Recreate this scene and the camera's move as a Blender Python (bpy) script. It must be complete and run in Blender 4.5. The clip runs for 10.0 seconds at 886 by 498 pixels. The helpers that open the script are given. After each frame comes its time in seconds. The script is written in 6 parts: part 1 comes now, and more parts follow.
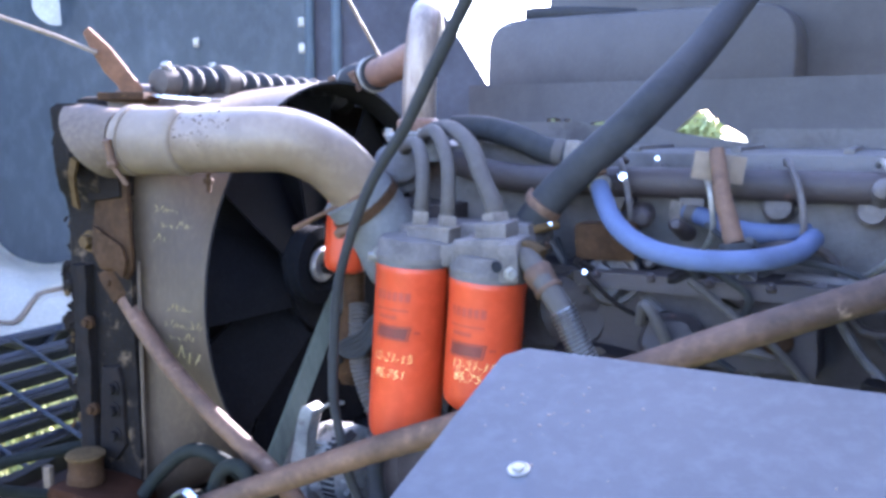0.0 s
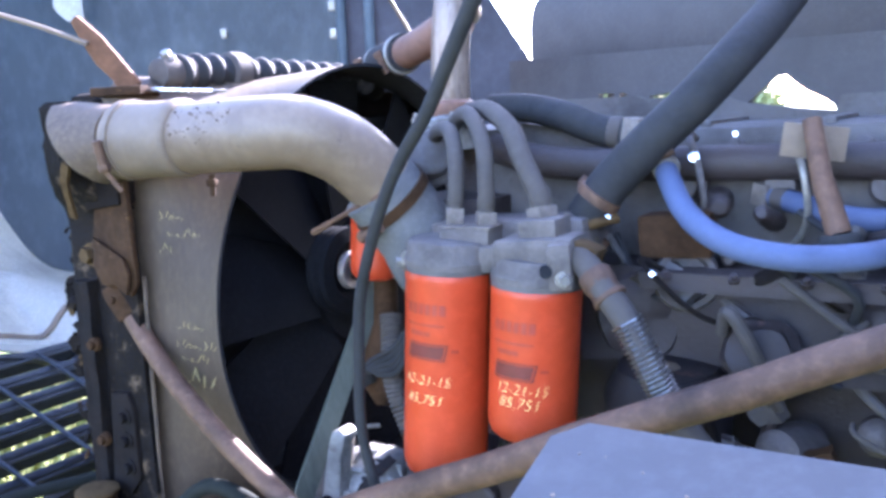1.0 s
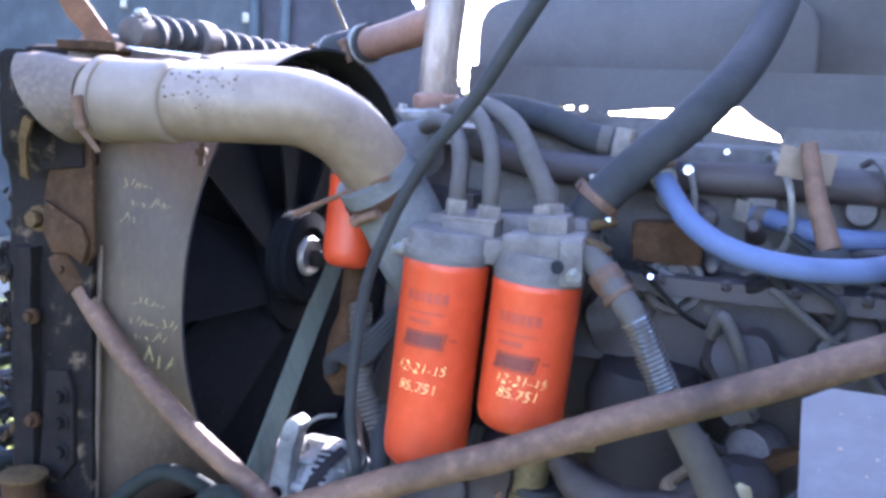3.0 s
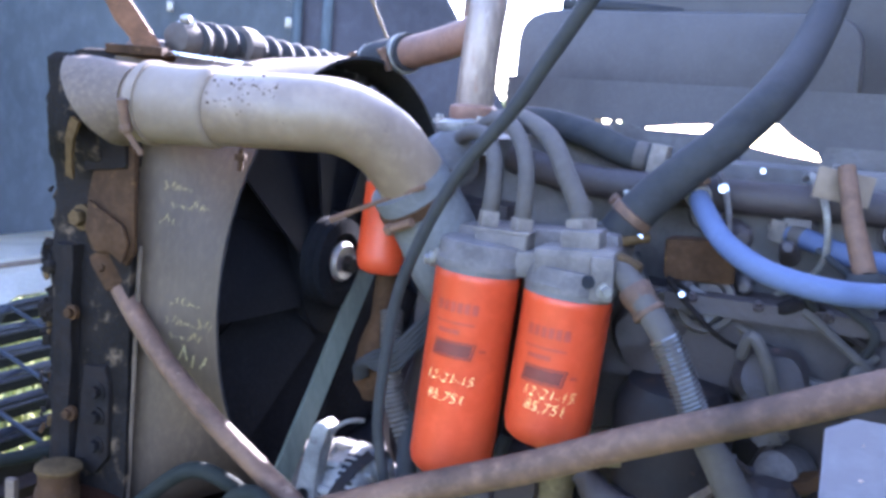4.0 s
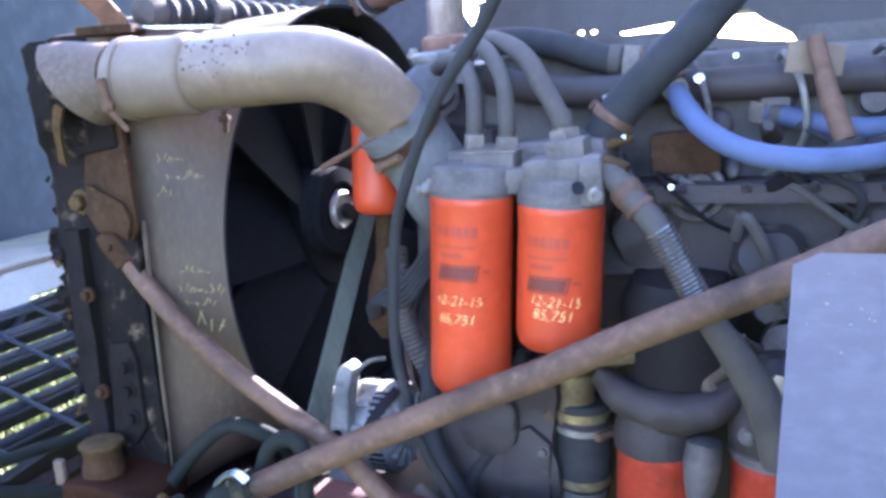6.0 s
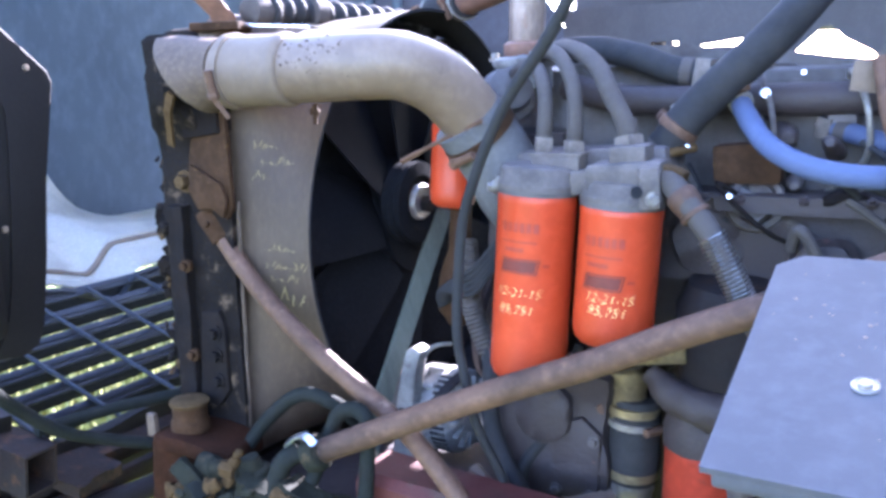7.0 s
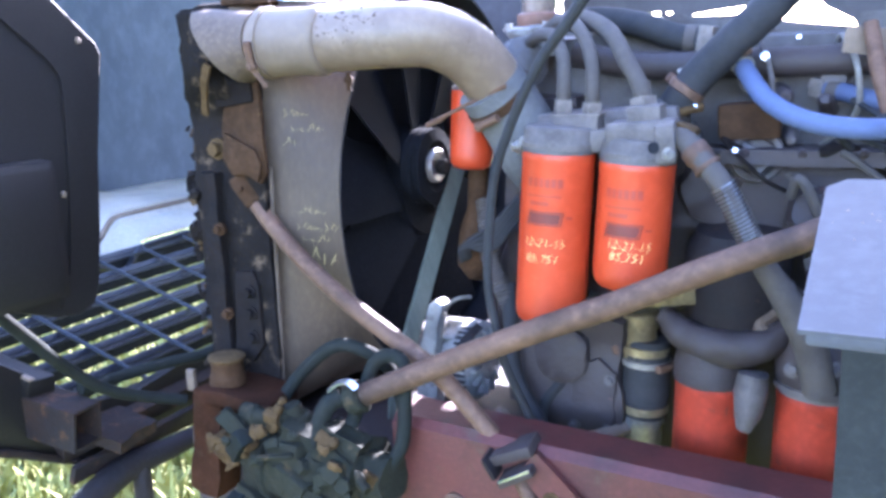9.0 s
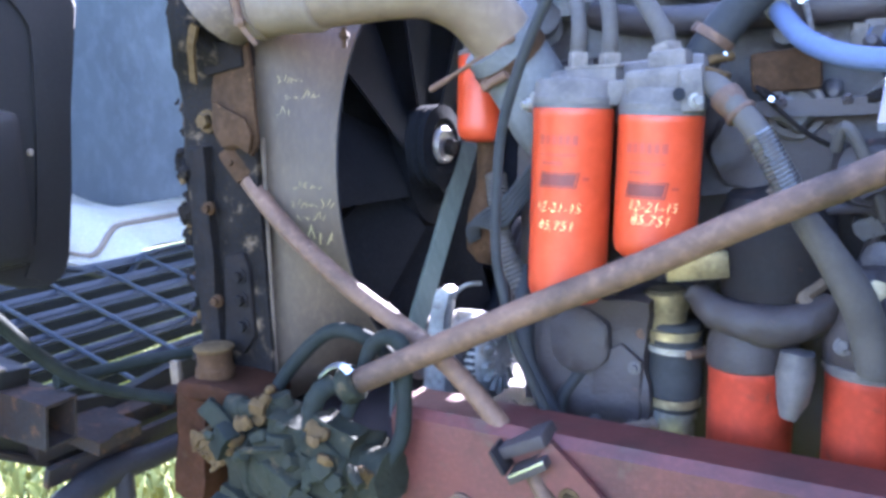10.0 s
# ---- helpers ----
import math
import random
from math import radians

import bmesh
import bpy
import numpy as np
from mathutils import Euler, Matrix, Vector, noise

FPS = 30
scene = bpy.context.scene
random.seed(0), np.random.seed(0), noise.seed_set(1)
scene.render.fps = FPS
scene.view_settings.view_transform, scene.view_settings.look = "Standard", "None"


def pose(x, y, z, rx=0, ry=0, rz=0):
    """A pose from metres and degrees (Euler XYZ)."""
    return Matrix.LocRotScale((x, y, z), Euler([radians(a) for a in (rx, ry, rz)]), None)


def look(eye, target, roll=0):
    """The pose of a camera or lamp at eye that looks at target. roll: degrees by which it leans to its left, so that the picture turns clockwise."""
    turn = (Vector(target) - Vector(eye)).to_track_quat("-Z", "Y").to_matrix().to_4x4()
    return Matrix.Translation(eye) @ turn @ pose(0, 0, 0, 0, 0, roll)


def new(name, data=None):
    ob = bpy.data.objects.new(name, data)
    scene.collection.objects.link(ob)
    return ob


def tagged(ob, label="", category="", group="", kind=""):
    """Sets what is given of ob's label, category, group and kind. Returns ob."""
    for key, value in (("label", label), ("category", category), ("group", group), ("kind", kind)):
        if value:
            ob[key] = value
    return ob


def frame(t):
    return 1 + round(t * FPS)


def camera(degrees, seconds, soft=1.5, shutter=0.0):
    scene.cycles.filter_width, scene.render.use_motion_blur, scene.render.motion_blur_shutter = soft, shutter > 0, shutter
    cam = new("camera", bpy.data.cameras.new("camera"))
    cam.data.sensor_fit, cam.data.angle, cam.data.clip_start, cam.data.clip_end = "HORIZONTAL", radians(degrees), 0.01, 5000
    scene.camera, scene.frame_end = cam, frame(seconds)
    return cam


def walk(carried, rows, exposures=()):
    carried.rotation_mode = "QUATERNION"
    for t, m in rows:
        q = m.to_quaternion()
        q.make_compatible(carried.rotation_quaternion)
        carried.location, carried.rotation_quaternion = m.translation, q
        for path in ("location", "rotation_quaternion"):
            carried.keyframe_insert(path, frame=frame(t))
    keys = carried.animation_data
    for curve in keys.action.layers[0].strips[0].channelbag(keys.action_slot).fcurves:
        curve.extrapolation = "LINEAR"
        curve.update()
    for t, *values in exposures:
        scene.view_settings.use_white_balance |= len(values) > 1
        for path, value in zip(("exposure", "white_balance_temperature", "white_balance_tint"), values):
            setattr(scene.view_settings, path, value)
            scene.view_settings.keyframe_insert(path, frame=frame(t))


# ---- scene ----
cam = camera(54.7, 10.0, 3.4)
METRES, EYE, TILT, LEAN, TURN = 0.9, 1.6, -8.0, 0.0, 29.0
ROWS = [
    (0.0, 0.0, 0.0, 0.0, 0.0, 0.0, -0.0),
    (0.5, 0.0499, 0.1199, 0.0168, 3.72, -0.99, 1.27),
    (1.0, 0.0186, 0.1849, 0.0216, 3.57, -0.88, 2.18),
    (1.5, -0.0887, 0.2313, 0.025, 0.27, -0.26, 1.84),
    (2.0, -0.172, 0.2261, 0.0058, -2.58, -0.5, 1.04),
    (2.5, -0.189, 0.1923, -0.0042, -5.19, -0.1, -0.27),
    (2.7, -0.189, 0.19, -0.0052, -6.96, -0.45, -1.67),
    (3.8, -0.1912, 0.1786, 0.0017, -6.27, 0.57, -4.12),
    (4.0, -0.1887, 0.1778, 0.0024, -5.06, 0.04, -3.95),
    (4.5, -0.1887, 0.1835, -0.0009, -5.63, -0.24, -3.33),
    (5.0, -0.1816, 0.1867, -0.0082, -6.4, -3.35, 2.59),
    (5.2, -0.179, 0.1807, -0.0081, -6.47, -3.56, 4.4),
    (6.3, -0.1718, 0.1315, -0.0272, -2.94, -3.31, 3.83),
    (6.5, -0.1669, 0.1162, -0.0266, -0.96, -3.15, 3.12),
    (7.0, -0.1397, 0.0699, -0.0307, 1.76, -3.14, 1.32),
    (7.5, -0.1212, 0.0266, -0.0394, 4.38, -3.61, -0.68),
    (8.0, -0.1429, -0.0068, -0.0332, 3.91, -2.63, 0.12),
    (8.5, -0.2085, -0.0368, -0.0374, 1.3, -3.18, 2.11),
    (9.0, -0.2468, -0.0333, -0.055, -1.1, -4.69, 2.4),
    (9.5, -0.2523, 0.0207, -0.1126, -1.38, -4.33, 3.17),
    (10.0, -0.216, 0.0879, -0.1831, 0.75, -1.15, 2.58),
]
LIGHT = [(0.0, 4.14, 5500, 28), (2.0, 4.14, 5450, 28), (5.0, 4.10, 5450, 28), (8.0, 4.32, 5480, 28), (9.5, 4.54, 5380, 27), (10.0, 4.66, 5350, 26)]
walk(cam, [(t, pose(0, 0, EYE, TILT, LEAN, TURN) @ pose(METRES * x, METRES * y, METRES * z, 90 + pitch, roll, yaw)) for t, x, y, z, yaw, pitch, roll in ROWS], LIGHT)

# ---- world, sun ----
world = bpy.data.worlds.new("sky")
scene.world = world
world.use_nodes = True
SUN_TO = Vector((-0.015, 0.868, 0.462)).normalized()
wn = world.node_tree
sky = wn.nodes.new("ShaderNodeTexSky")
sky.sky_type = "NISHITA"
sky.sun_disc = False
sky.sun_elevation = math.asin(SUN_TO.z)
sky.sun_rotation = math.atan2(SUN_TO.x, SUN_TO.y)
wn.links.new(sky.outputs[0], wn.nodes["Background"].inputs[0])
wn.nodes["Background"].inputs[1].default_value = 0.15
sun_data = bpy.data.lights.new("sun", "SUN")
sun_data.energy, sun_data.angle, sun_data.color = 5.0, radians(0.55), (1.0, 0.96, 0.90)
sun = new("sun", sun_data)
sun.matrix_world = look(SUN_TO * 30, (0, 0, 0))


# ---- materials ----
def material(name, base, second=None, rough=0.6, metal=0.0, scale=18.0, fine=140.0, bump=0.25, rust=None, rust_amount=0.0, amount=0.5, spec=0.3, stretch=None, grime=0.45):
    """A worn surface: two colours mixed by a coarse and a fine noise, stains of a third, and a fine relief."""
    m = bpy.data.materials.new(name)
    m.use_nodes = True
    nt = m.node_tree
    b = nt.nodes["Principled BSDF"]
    L = nt.links.new
    co = nt.nodes.new("ShaderNodeTexCoord")
    src = co.outputs["Object"]
    if stretch:
        mp = nt.nodes.new("ShaderNodeMapping")
        mp.inputs["Scale"].default_value = stretch
        L(src, mp.inputs[0])
        src = mp.outputs[0]

    def nz(s, detail=6.0, rg=0.6):
        n = nt.nodes.new("ShaderNodeTexNoise")
        n.inputs["Scale"].default_value, n.inputs["Detail"].default_value, n.inputs["Roughness"].default_value = s, detail, rg
        L(src, n.inputs["Vector"])
        return n.outputs["Fac"]

    def ramp(v, lo, hi):
        r = nt.nodes.new("ShaderNodeMapRange")
        r.inputs["From Min"].default_value, r.inputs["From Max"].default_value = lo, hi
        L(v, r.inputs["Value"])
        return r.outputs["Result"]

    def mix(f, a, c):
        x = nt.nodes.new("ShaderNodeMix")
        x.data_type = "RGBA"
        L(f, x.inputs["Factor"])
        for i, v in ((6, a), (7, c)):
            if isinstance(v, tuple):
                x.inputs[i].default_value = (*v, 1)
            else:
                L(v, x.inputs[i])
        return x.outputs[2]

    second = second or tuple(0.6 * v for v in base)
    coarse, grain = nz(scale), nz(fine, 3.0)
    half = 0.5 - amount * 0.5
    col = mix(ramp(coarse, half + 0.1, 1.05 - half), base, second)
    col = mix(ramp(grain, 0.45, 0.85), col, tuple(min(1, 1.22 * v + 0.004) for v in base))
    if grime:
        dirt = nt.nodes.new("ShaderNodeMath")
        dirt.operation = "MULTIPLY"
        L(ramp(nz(scale * 0.55, 9.0, 0.68), 0.48, 0.66), dirt.inputs[0])
        dirt.inputs[1].default_value = grime
        col = mix(dirt.outputs[0], col, tuple(0.32 * v for v in second))
    rn = nt.nodes.new("ShaderNodeMapRange")
    rn.inputs["To Min"].default_value, rn.inputs["To Max"].default_value = max(0.03, rough - 0.12), min(1, rough + 0.15)
    L(coarse, rn.inputs["Value"])
    L(rn.outputs["Result"], b.inputs["Roughness"])
    if rust:
        spots = ramp(nz(scale * 2.3, 8.0, 0.7), 0.72 - rust_amount * 0.4, 0.80 - rust_amount * 0.3)
        col = mix(spots, col, rust)
        if metal:
            inv = nt.nodes.new("ShaderNodeMapRange")
            inv.inputs["To Min"].default_value, inv.inputs["To Max"].default_value = metal, 0.05
            L(spots, inv.inputs["Value"])
            L(inv.outputs["Result"], b.inputs["Metallic"])
    elif metal:
        b.inputs["Metallic"].default_value = metal
    b.inputs["Specular IOR Level"].default_value = spec
    L(col, b.inputs["Base Color"])
    if bump:
        bp = nt.nodes.new("ShaderNodeBump")
        bp.inputs["Strength"].default_value, bp.inputs["Distance"].default_value = bump, 0.002
        ad = nt.nodes.new("ShaderNodeMath")
        L(grain, ad.inputs[0])
        L(coarse, ad.inputs[1])
        L(ad.outputs[0], bp.inputs["Height"])
        L(bp.outputs[0], b.inputs["Normal"])
    return m


M_ORANGE = material("orange_enamel", (0.345, 0.037, 0.0090), (0.285, 0.031, 0.0075), rough=0.40, scale=7, fine=60, bump=0.03, amount=0.5, spec=0.30, grime=0.3)
# grimy orange, also darkened in colour for the shade low on the engine
M_ORANGE_SHADE_DIRT = material("shaded_grimy_orange", (0.24, 0.025, 0.009), (0.12, 0.015, 0.008), rough=0.6, scale=9, fine=60, bump=0.1, amount=0.8, spec=0.15, rust=(0.045, 0.022, 0.016), rust_amount=0.3, grime=0.85)
M_PIPE = material("weathered_steel", (0.143, 0.0984, 0.064), (0.0984, 0.064, 0.041), rough=0.45, metal=0.05, scale=8, fine=45, rust=(0.06, 0.035, 0.022), rust_amount=0.2, bump=0.07, amount=0.7, grime=0.35, spec=0.4)
M_SLEEVE = material("grey_silicone", (0.13, 0.093, 0.064), (0.105, 0.076, 0.053), rough=0.55, scale=8, fine=60, bump=0.05, amount=0.4, grime=0.3, spec=0.2)
M_BAR = material("rusty_tube", (0.098, 0.052, 0.030), (0.040, 0.0215, 0.0135), rough=0.66, scale=11, fine=80, rust=(0.21, 0.138, 0.090), rust_amount=0.24, bump=0.8, amount=0.95, grime=0.85, spec=0.22)
M_RAD = material("rusted_black_iron", (0.0075, 0.0062, 0.0058), (0.015, 0.010, 0.0075), rough=0.85, scale=26, rust=(0.045, 0.028, 0.017), rust_amount=0.2, bump=1.0, spec=0.04)
M_CRUST = material("mottled_crusted_iron", (0.007, 0.0058, 0.0056), (0.014, 0.010, 0.0075), rough=0.88, scale=11, fine=180, rust=(0.085, 0.058, 0.036), rust_amount=0.42, bump=1.0, spec=0.04, grime=0.5)
M_BRACKET = material("brown_rusty_plate", (0.038, 0.0185, 0.0078), (0.020, 0.0102, 0.0050), rough=0.82, scale=24, rust=(0.13, 0.070, 0.028), rust_amount=0.25, bump=0.6, spec=0.08)
M_SHROUD = material("grimy_grey_shroud", (0.0663, 0.0442, 0.0272), (0.0425, 0.0281, 0.0179), rough=0.6, scale=6, rust=(0.03, 0.02, 0.014), rust_amount=0.22, bump=0.25, stretch=(1, 1, 0.4))
# recess shade put into a near-black colour: shroud inside, slots, port, louvres
M_SHROUD_IN = material("dark_recess_shade", (0.016, 0.0162, 0.0185), (0.012, 0.012, 0.0135), rough=0.95, spec=0.05, bump=0.1, grime=0.2)
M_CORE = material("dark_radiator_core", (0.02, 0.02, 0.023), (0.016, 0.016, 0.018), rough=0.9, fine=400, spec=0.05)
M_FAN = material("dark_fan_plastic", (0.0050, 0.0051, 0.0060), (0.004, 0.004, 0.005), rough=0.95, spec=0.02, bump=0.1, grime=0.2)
M_HUB = material("rust_stained_hub", (0.165, 0.149, 0.138), (0.077, 0.0468, 0.033), rough=0.5, metal=0.5, scale=30)
M_RUBBER = material("black_rubber", (0.0173, 0.0166, 0.0173), (0.0302, 0.0281, 0.0259), rough=0.75, scale=30, bump=0.2, spec=0.12)
M_HOSE = material("dusty_grey_hose", (0.050, 0.042, 0.037), (0.072, 0.059, 0.049), rough=0.8, scale=24, bump=0.3, spec=0.12)
M_BLUE = material("blue_hose", (0.048, 0.061, 0.108), (0.060, 0.071, 0.115), rough=0.65, scale=16, bump=0.2, spec=0.2, grime=0.6)
M_HEAD = material("cast_filter_head", (0.096, 0.080, 0.070), (0.068, 0.057, 0.050), rough=0.7, metal=0.05, scale=30, bump=0.4, amount=0.4, grime=0.45, spec=0.15)
M_ELBOW = material("bluish_grey_hose", (0.090, 0.086, 0.083), (0.066, 0.063, 0.061), rough=0.75, scale=14, bump=0.25, spec=0.12)
M_FITTING = material("dull_plated_fitting", (0.125, 0.102, 0.085), (0.085, 0.068, 0.056), rough=0.6, metal=0.1, scale=50, rust=(0.09, 0.055, 0.035), rust_amount=0.2, spec=0.2)
M_NUT = material("plated_steel", (0.218, 0.198, 0.173), (0.141, 0.122, 0.102), rough=0.4, metal=0.6, scale=50, rust=(0.14, 0.08, 0.05), rust_amount=0.15)
M_SHINY = material("bright_steel", (0.75, 0.74, 0.72), (0.6, 0.58, 0.55), rough=0.22, metal=0.95, scale=60, bump=0.1)
M_SPRING = material("dark_spring_steel", (0.20, 0.19, 0.18), (0.10, 0.09, 0.08), rough=0.3, metal=0.9, scale=60, bump=0.1)
M_BRASS = material("tarnished_brass", (0.25, 0.190, 0.100), (0.125, 0.090, 0.048), rough=0.4, metal=0.7, scale=40)
M_ENGINE = material("grimy_engine_paint", (0.062, 0.0561, 0.0533), (0.0868, 0.0697, 0.0589), rough=0.65, scale=15, rust=(0.15, 0.09, 0.06), rust_amount=0.14, bump=0.6, grime=0.8, amount=0.85)
M_ENGINE_B = material("oily_cast_iron", (0.0766, 0.063, 0.0574), (0.0482, 0.0383, 0.0349), rough=0.6, scale=18, rust=(0.17, 0.11, 0.085), rust_amount=0.2, bump=0.7, grime=0.8, amount=0.85)
M_ALU = material("alternator_aluminium", (0.21, 0.200, 0.186), (0.11, 0.102, 0.092), rough=0.5, metal=0.15, scale=26, rust=(0.045, 0.032, 0.022), rust_amount=0.36, bump=0.5, amount=0.8)
M_BELT = material("dusty_green_belt", (0.078, 0.084, 0.064), (0.06, 0.064, 0.05), rough=0.8, scale=20, stretch=(1, 1, 0.2), spec=0.15)
M_RED = material("faded_red_frame_paint", (0.062, 0.0140, 0.0098), (0.038, 0.0118, 0.0088), rough=0.55, scale=7, rust=(0.045, 0.026, 0.016), rust_amount=0.34, bump=0.35, spec=0.32, grime=0.75)
M_GREEN = material("grimy_green_casting", (0.0125, 0.0134, 0.009), (0.020, 0.0175, 0.0115), rough=0.8, scale=22, rust=(0.055, 0.038, 0.019), rust_amount=0.34, bump=1.0, spec=0.08)
M_TAN = material("tan_corroded_fitting", (0.062, 0.036, 0.0140), (0.030, 0.0182, 0.0085), rough=0.85, scale=40, bump=0.6, spec=0.08)
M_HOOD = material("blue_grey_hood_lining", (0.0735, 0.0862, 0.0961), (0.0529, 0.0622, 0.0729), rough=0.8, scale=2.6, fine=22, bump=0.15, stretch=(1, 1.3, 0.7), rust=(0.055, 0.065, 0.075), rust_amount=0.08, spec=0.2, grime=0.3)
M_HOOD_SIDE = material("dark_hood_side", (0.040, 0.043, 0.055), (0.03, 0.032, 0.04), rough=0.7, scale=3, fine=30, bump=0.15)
M_REDBROWN = material("rusty_red_bracket", (0.026, 0.0092, 0.0040), (0.016, 0.0072, 0.0036), rough=0.8, scale=18, rust=(0.036, 0.019, 0.010), rust_amount=0.3, bump=0.5, spec=0.05)
M_WHITE = material("white_gelcoat", (0.411, 0.384, 0.332), (0.336, 0.314, 0.276), rough=0.45, scale=7, bump=0.1, rust=(0.25, 0.24, 0.22), rust_amount=0.03)
M_GRILLE = material("black_grille_bar", (0.010, 0.0115, 0.016), (0.014, 0.0155, 0.021), rough=0.48, scale=20, bump=0.1, spec=0.32, grime=0.3)
M_PLASTIC = material("black_fender_plastic", (0.006, 0.0046, 0.004), (0.009, 0.007, 0.006), rough=0.5, scale=5, fine=200, bump=0.02, spec=0.2, grime=0.3)
M_STEEL_TUBE = material("dark_painted_tube", (0.012, 0.0102, 0.0108), (0.022, 0.0145, 0.0115), rough=0.65, scale=12, rust=(0.07, 0.034, 0.019), rust_amount=0.26, bump=0.4, spec=0.1)
M_DECK = material("grey_painted_deck", (0.0455, 0.0448, 0.0490), (0.037, 0.0366, 0.0402), rough=0.7, metal=0.0, spec=0.2, scale=7, fine=90, bump=0.1, amount=0.4, grime=0.15)
M_SPLASH = material("dark_splash_panel", (0.0185, 0.0195, 0.0178), (0.0135, 0.0142, 0.0132), rough=0.75, scale=9, bump=0.2, spec=0.12)
M_CANISTER = material("black_canister_paint", (0.050, 0.044, 0.042), (0.062, 0.055, 0.052), rough=0.65, scale=8, bump=0.1, spec=0.2)
M_STACK = material("heat_stained_pipe", (0.20, 0.150, 0.115), (0.085, 0.055, 0.040), rough=0.42, metal=0.35, scale=22, rust=(0.10, 0.042, 0.024), rust_amount=0.32, stretch=(1, 1, 0.3), bump=0.25, amount=0.9)
M_COPPER = material("orange_rust_pipe", (0.15, 0.078, 0.05), (0.10, 0.05, 0.034), rough=0.6, scale=18)
M_LEVER = material("orange_rusty_lever", (0.095, 0.043, 0.021), (0.052, 0.026, 0.015), rough=0.8, scale=30, rust=(0.12, 0.068, 0.04), rust_amount=0.2, bump=0.6, spec=0.15)
M_PRINT = material("dark_print", (0.09, 0.014, 0.009), (0.115, 0.017, 0.010), rough=0.5, scale=60, bump=0, grime=0)
M_PRINT_FADED = material("faded_print", (0.225, 0.026, 0.011), (0.195, 0.023, 0.010), rough=0.5, scale=60, bump=0, grime=0)
M_MARKER = material("yellow_paint_marker", (0.88, 0.68, 0.28), (0.84, 0.62, 0.24), rough=0.5, scale=60, bump=0, grime=0.1)
M_MARKER_OLD = material("faded_yellow_marker", (0.27, 0.21, 0.085), (0.2, 0.16, 0.075), rough=0.6, scale=60, bump=0)
M_NECK = material("cast_grey_neck", (0.092, 0.064, 0.044), (0.055, 0.039, 0.028), rough=0.65, scale=16, rust=(0.035, 0.024, 0.018), rust_amount=0.28, bump=0.3, spec=0.15)
M_MURK = material("oily_brown_casting", (0.0248, 0.0186, 0.0174), (0.0403, 0.0279, 0.0248), rough=0.6, scale=11, rust=(0.09, 0.045, 0.035), rust_amount=0.24, bump=0.7, spec=0.25, grime=0.8, amount=0.85)
M_HYD = material("oily_hydraulic_hose", (0.010, 0.0115, 0.0095), (0.017, 0.0165, 0.014), rough=0.8, scale=30, bump=0.3, spec=0.06)
M_HINGE = material("rusty_dark_hinge_steel", (0.012, 0.0096, 0.0095), (0.028, 0.0145, 0.0075), rough=0.75, scale=12, rust=(0.055, 0.026, 0.012), rust_amount=0.42, bump=0.5, spec=0.1)
M_CAB = material("cab_paint", (0.5, 0.5, 0.5), (0.42, 0.42, 0.42), rough=0.4, scale=3)
M_GRASS = material("grass_and_straw", (0.10, 0.14, 0.035), (0.21, 0.20, 0.07), rough=0.9, scale=3.0, fine=60, bump=0.5)
M_BLADE = material("grass_blade", (0.12, 0.13, 0.030), (0.20, 0.18, 0.058), rough=0.85, scale=6, bump=0)
M_LEAF = material("tree_leaf", (0.19, 0.20, 0.085), (0.12, 0.14, 0.055), rough=0.7, scale=2, bump=0)
M_BARK = material("bark", (0.12, 0.09, 0.07), (0.07, 0.055, 0.045), rough=0.9, scale=12, bump=0.8)


# ---- building helpers ----
BASE = {}


def thing(name, base, label, category, group="", kind=""):
    ob = new(name)
    ob.empty_display_size = 0.05
    ob.location = base
    BASE[ob.name] = Vector(base)
    return tagged(ob, label, category, group, kind)


def part(name, bm, mat, parent=None, label="", smooth=True):
    """Link a bmesh, built in world coordinates, as one mesh under a thing or a part."""
    base = BASE[parent.name] if parent else Vector((0, 0, 0))
    bmesh.ops.recalc_face_normals(bm, faces=bm.faces[:])
    bmesh.ops.translate(bm, verts=bm.verts[:], vec=-base)
    me = bpy.data.meshes.new(name)
    bm.to_mesh(me)
    bm.free()
    me.materials.append(mat)
    if smooth:
        for p in me.polygons:
            p.use_smooth = True
        me.set_sharp_from_angle(angle=radians(38))
    ob = new(name, me)
    if parent:
        ob.parent = parent
    BASE[ob.name] = base
    return tagged(ob, label)


def solid(name, bm, mat, label, category, group="", kind="", smooth=True):
    """A top-level thing of one mesh, with its origin at its base."""
    c = [v.co for v in bm.verts]
    base = Vector((sum(v.x for v in c) / len(c), sum(v.y for v in c) / len(c), min(v.z for v in c)))
    ob = part(name, bm, mat, None, "", smooth)
    ob.data.transform(Matrix.Translation(-base))
    ob.location = base
    BASE[ob.name] = base
    return tagged(ob, label, category, group, kind)


def smooth_path(pts, n=8):
    """Catmull-Rom through the points."""
    p = [Vector(q) for q in pts]
    p = [2 * p[0] - p[1]] + p + [2 * p[-1] - p[-2]]
    out = []
    for i in range(1, len(p) - 2):
        for k in range(n):
            u = k / n
            a, b, c, d = p[i - 1], p[i], p[i + 1], p[i + 2]
            out.append(0.5 * (2 * b + (c - a) * u + (2 * a - 5 * b + 4 * c - d) * u * u + (3 * b - a - 3 * c + d) * u ** 3))
    out.append(p[-2])
    return out


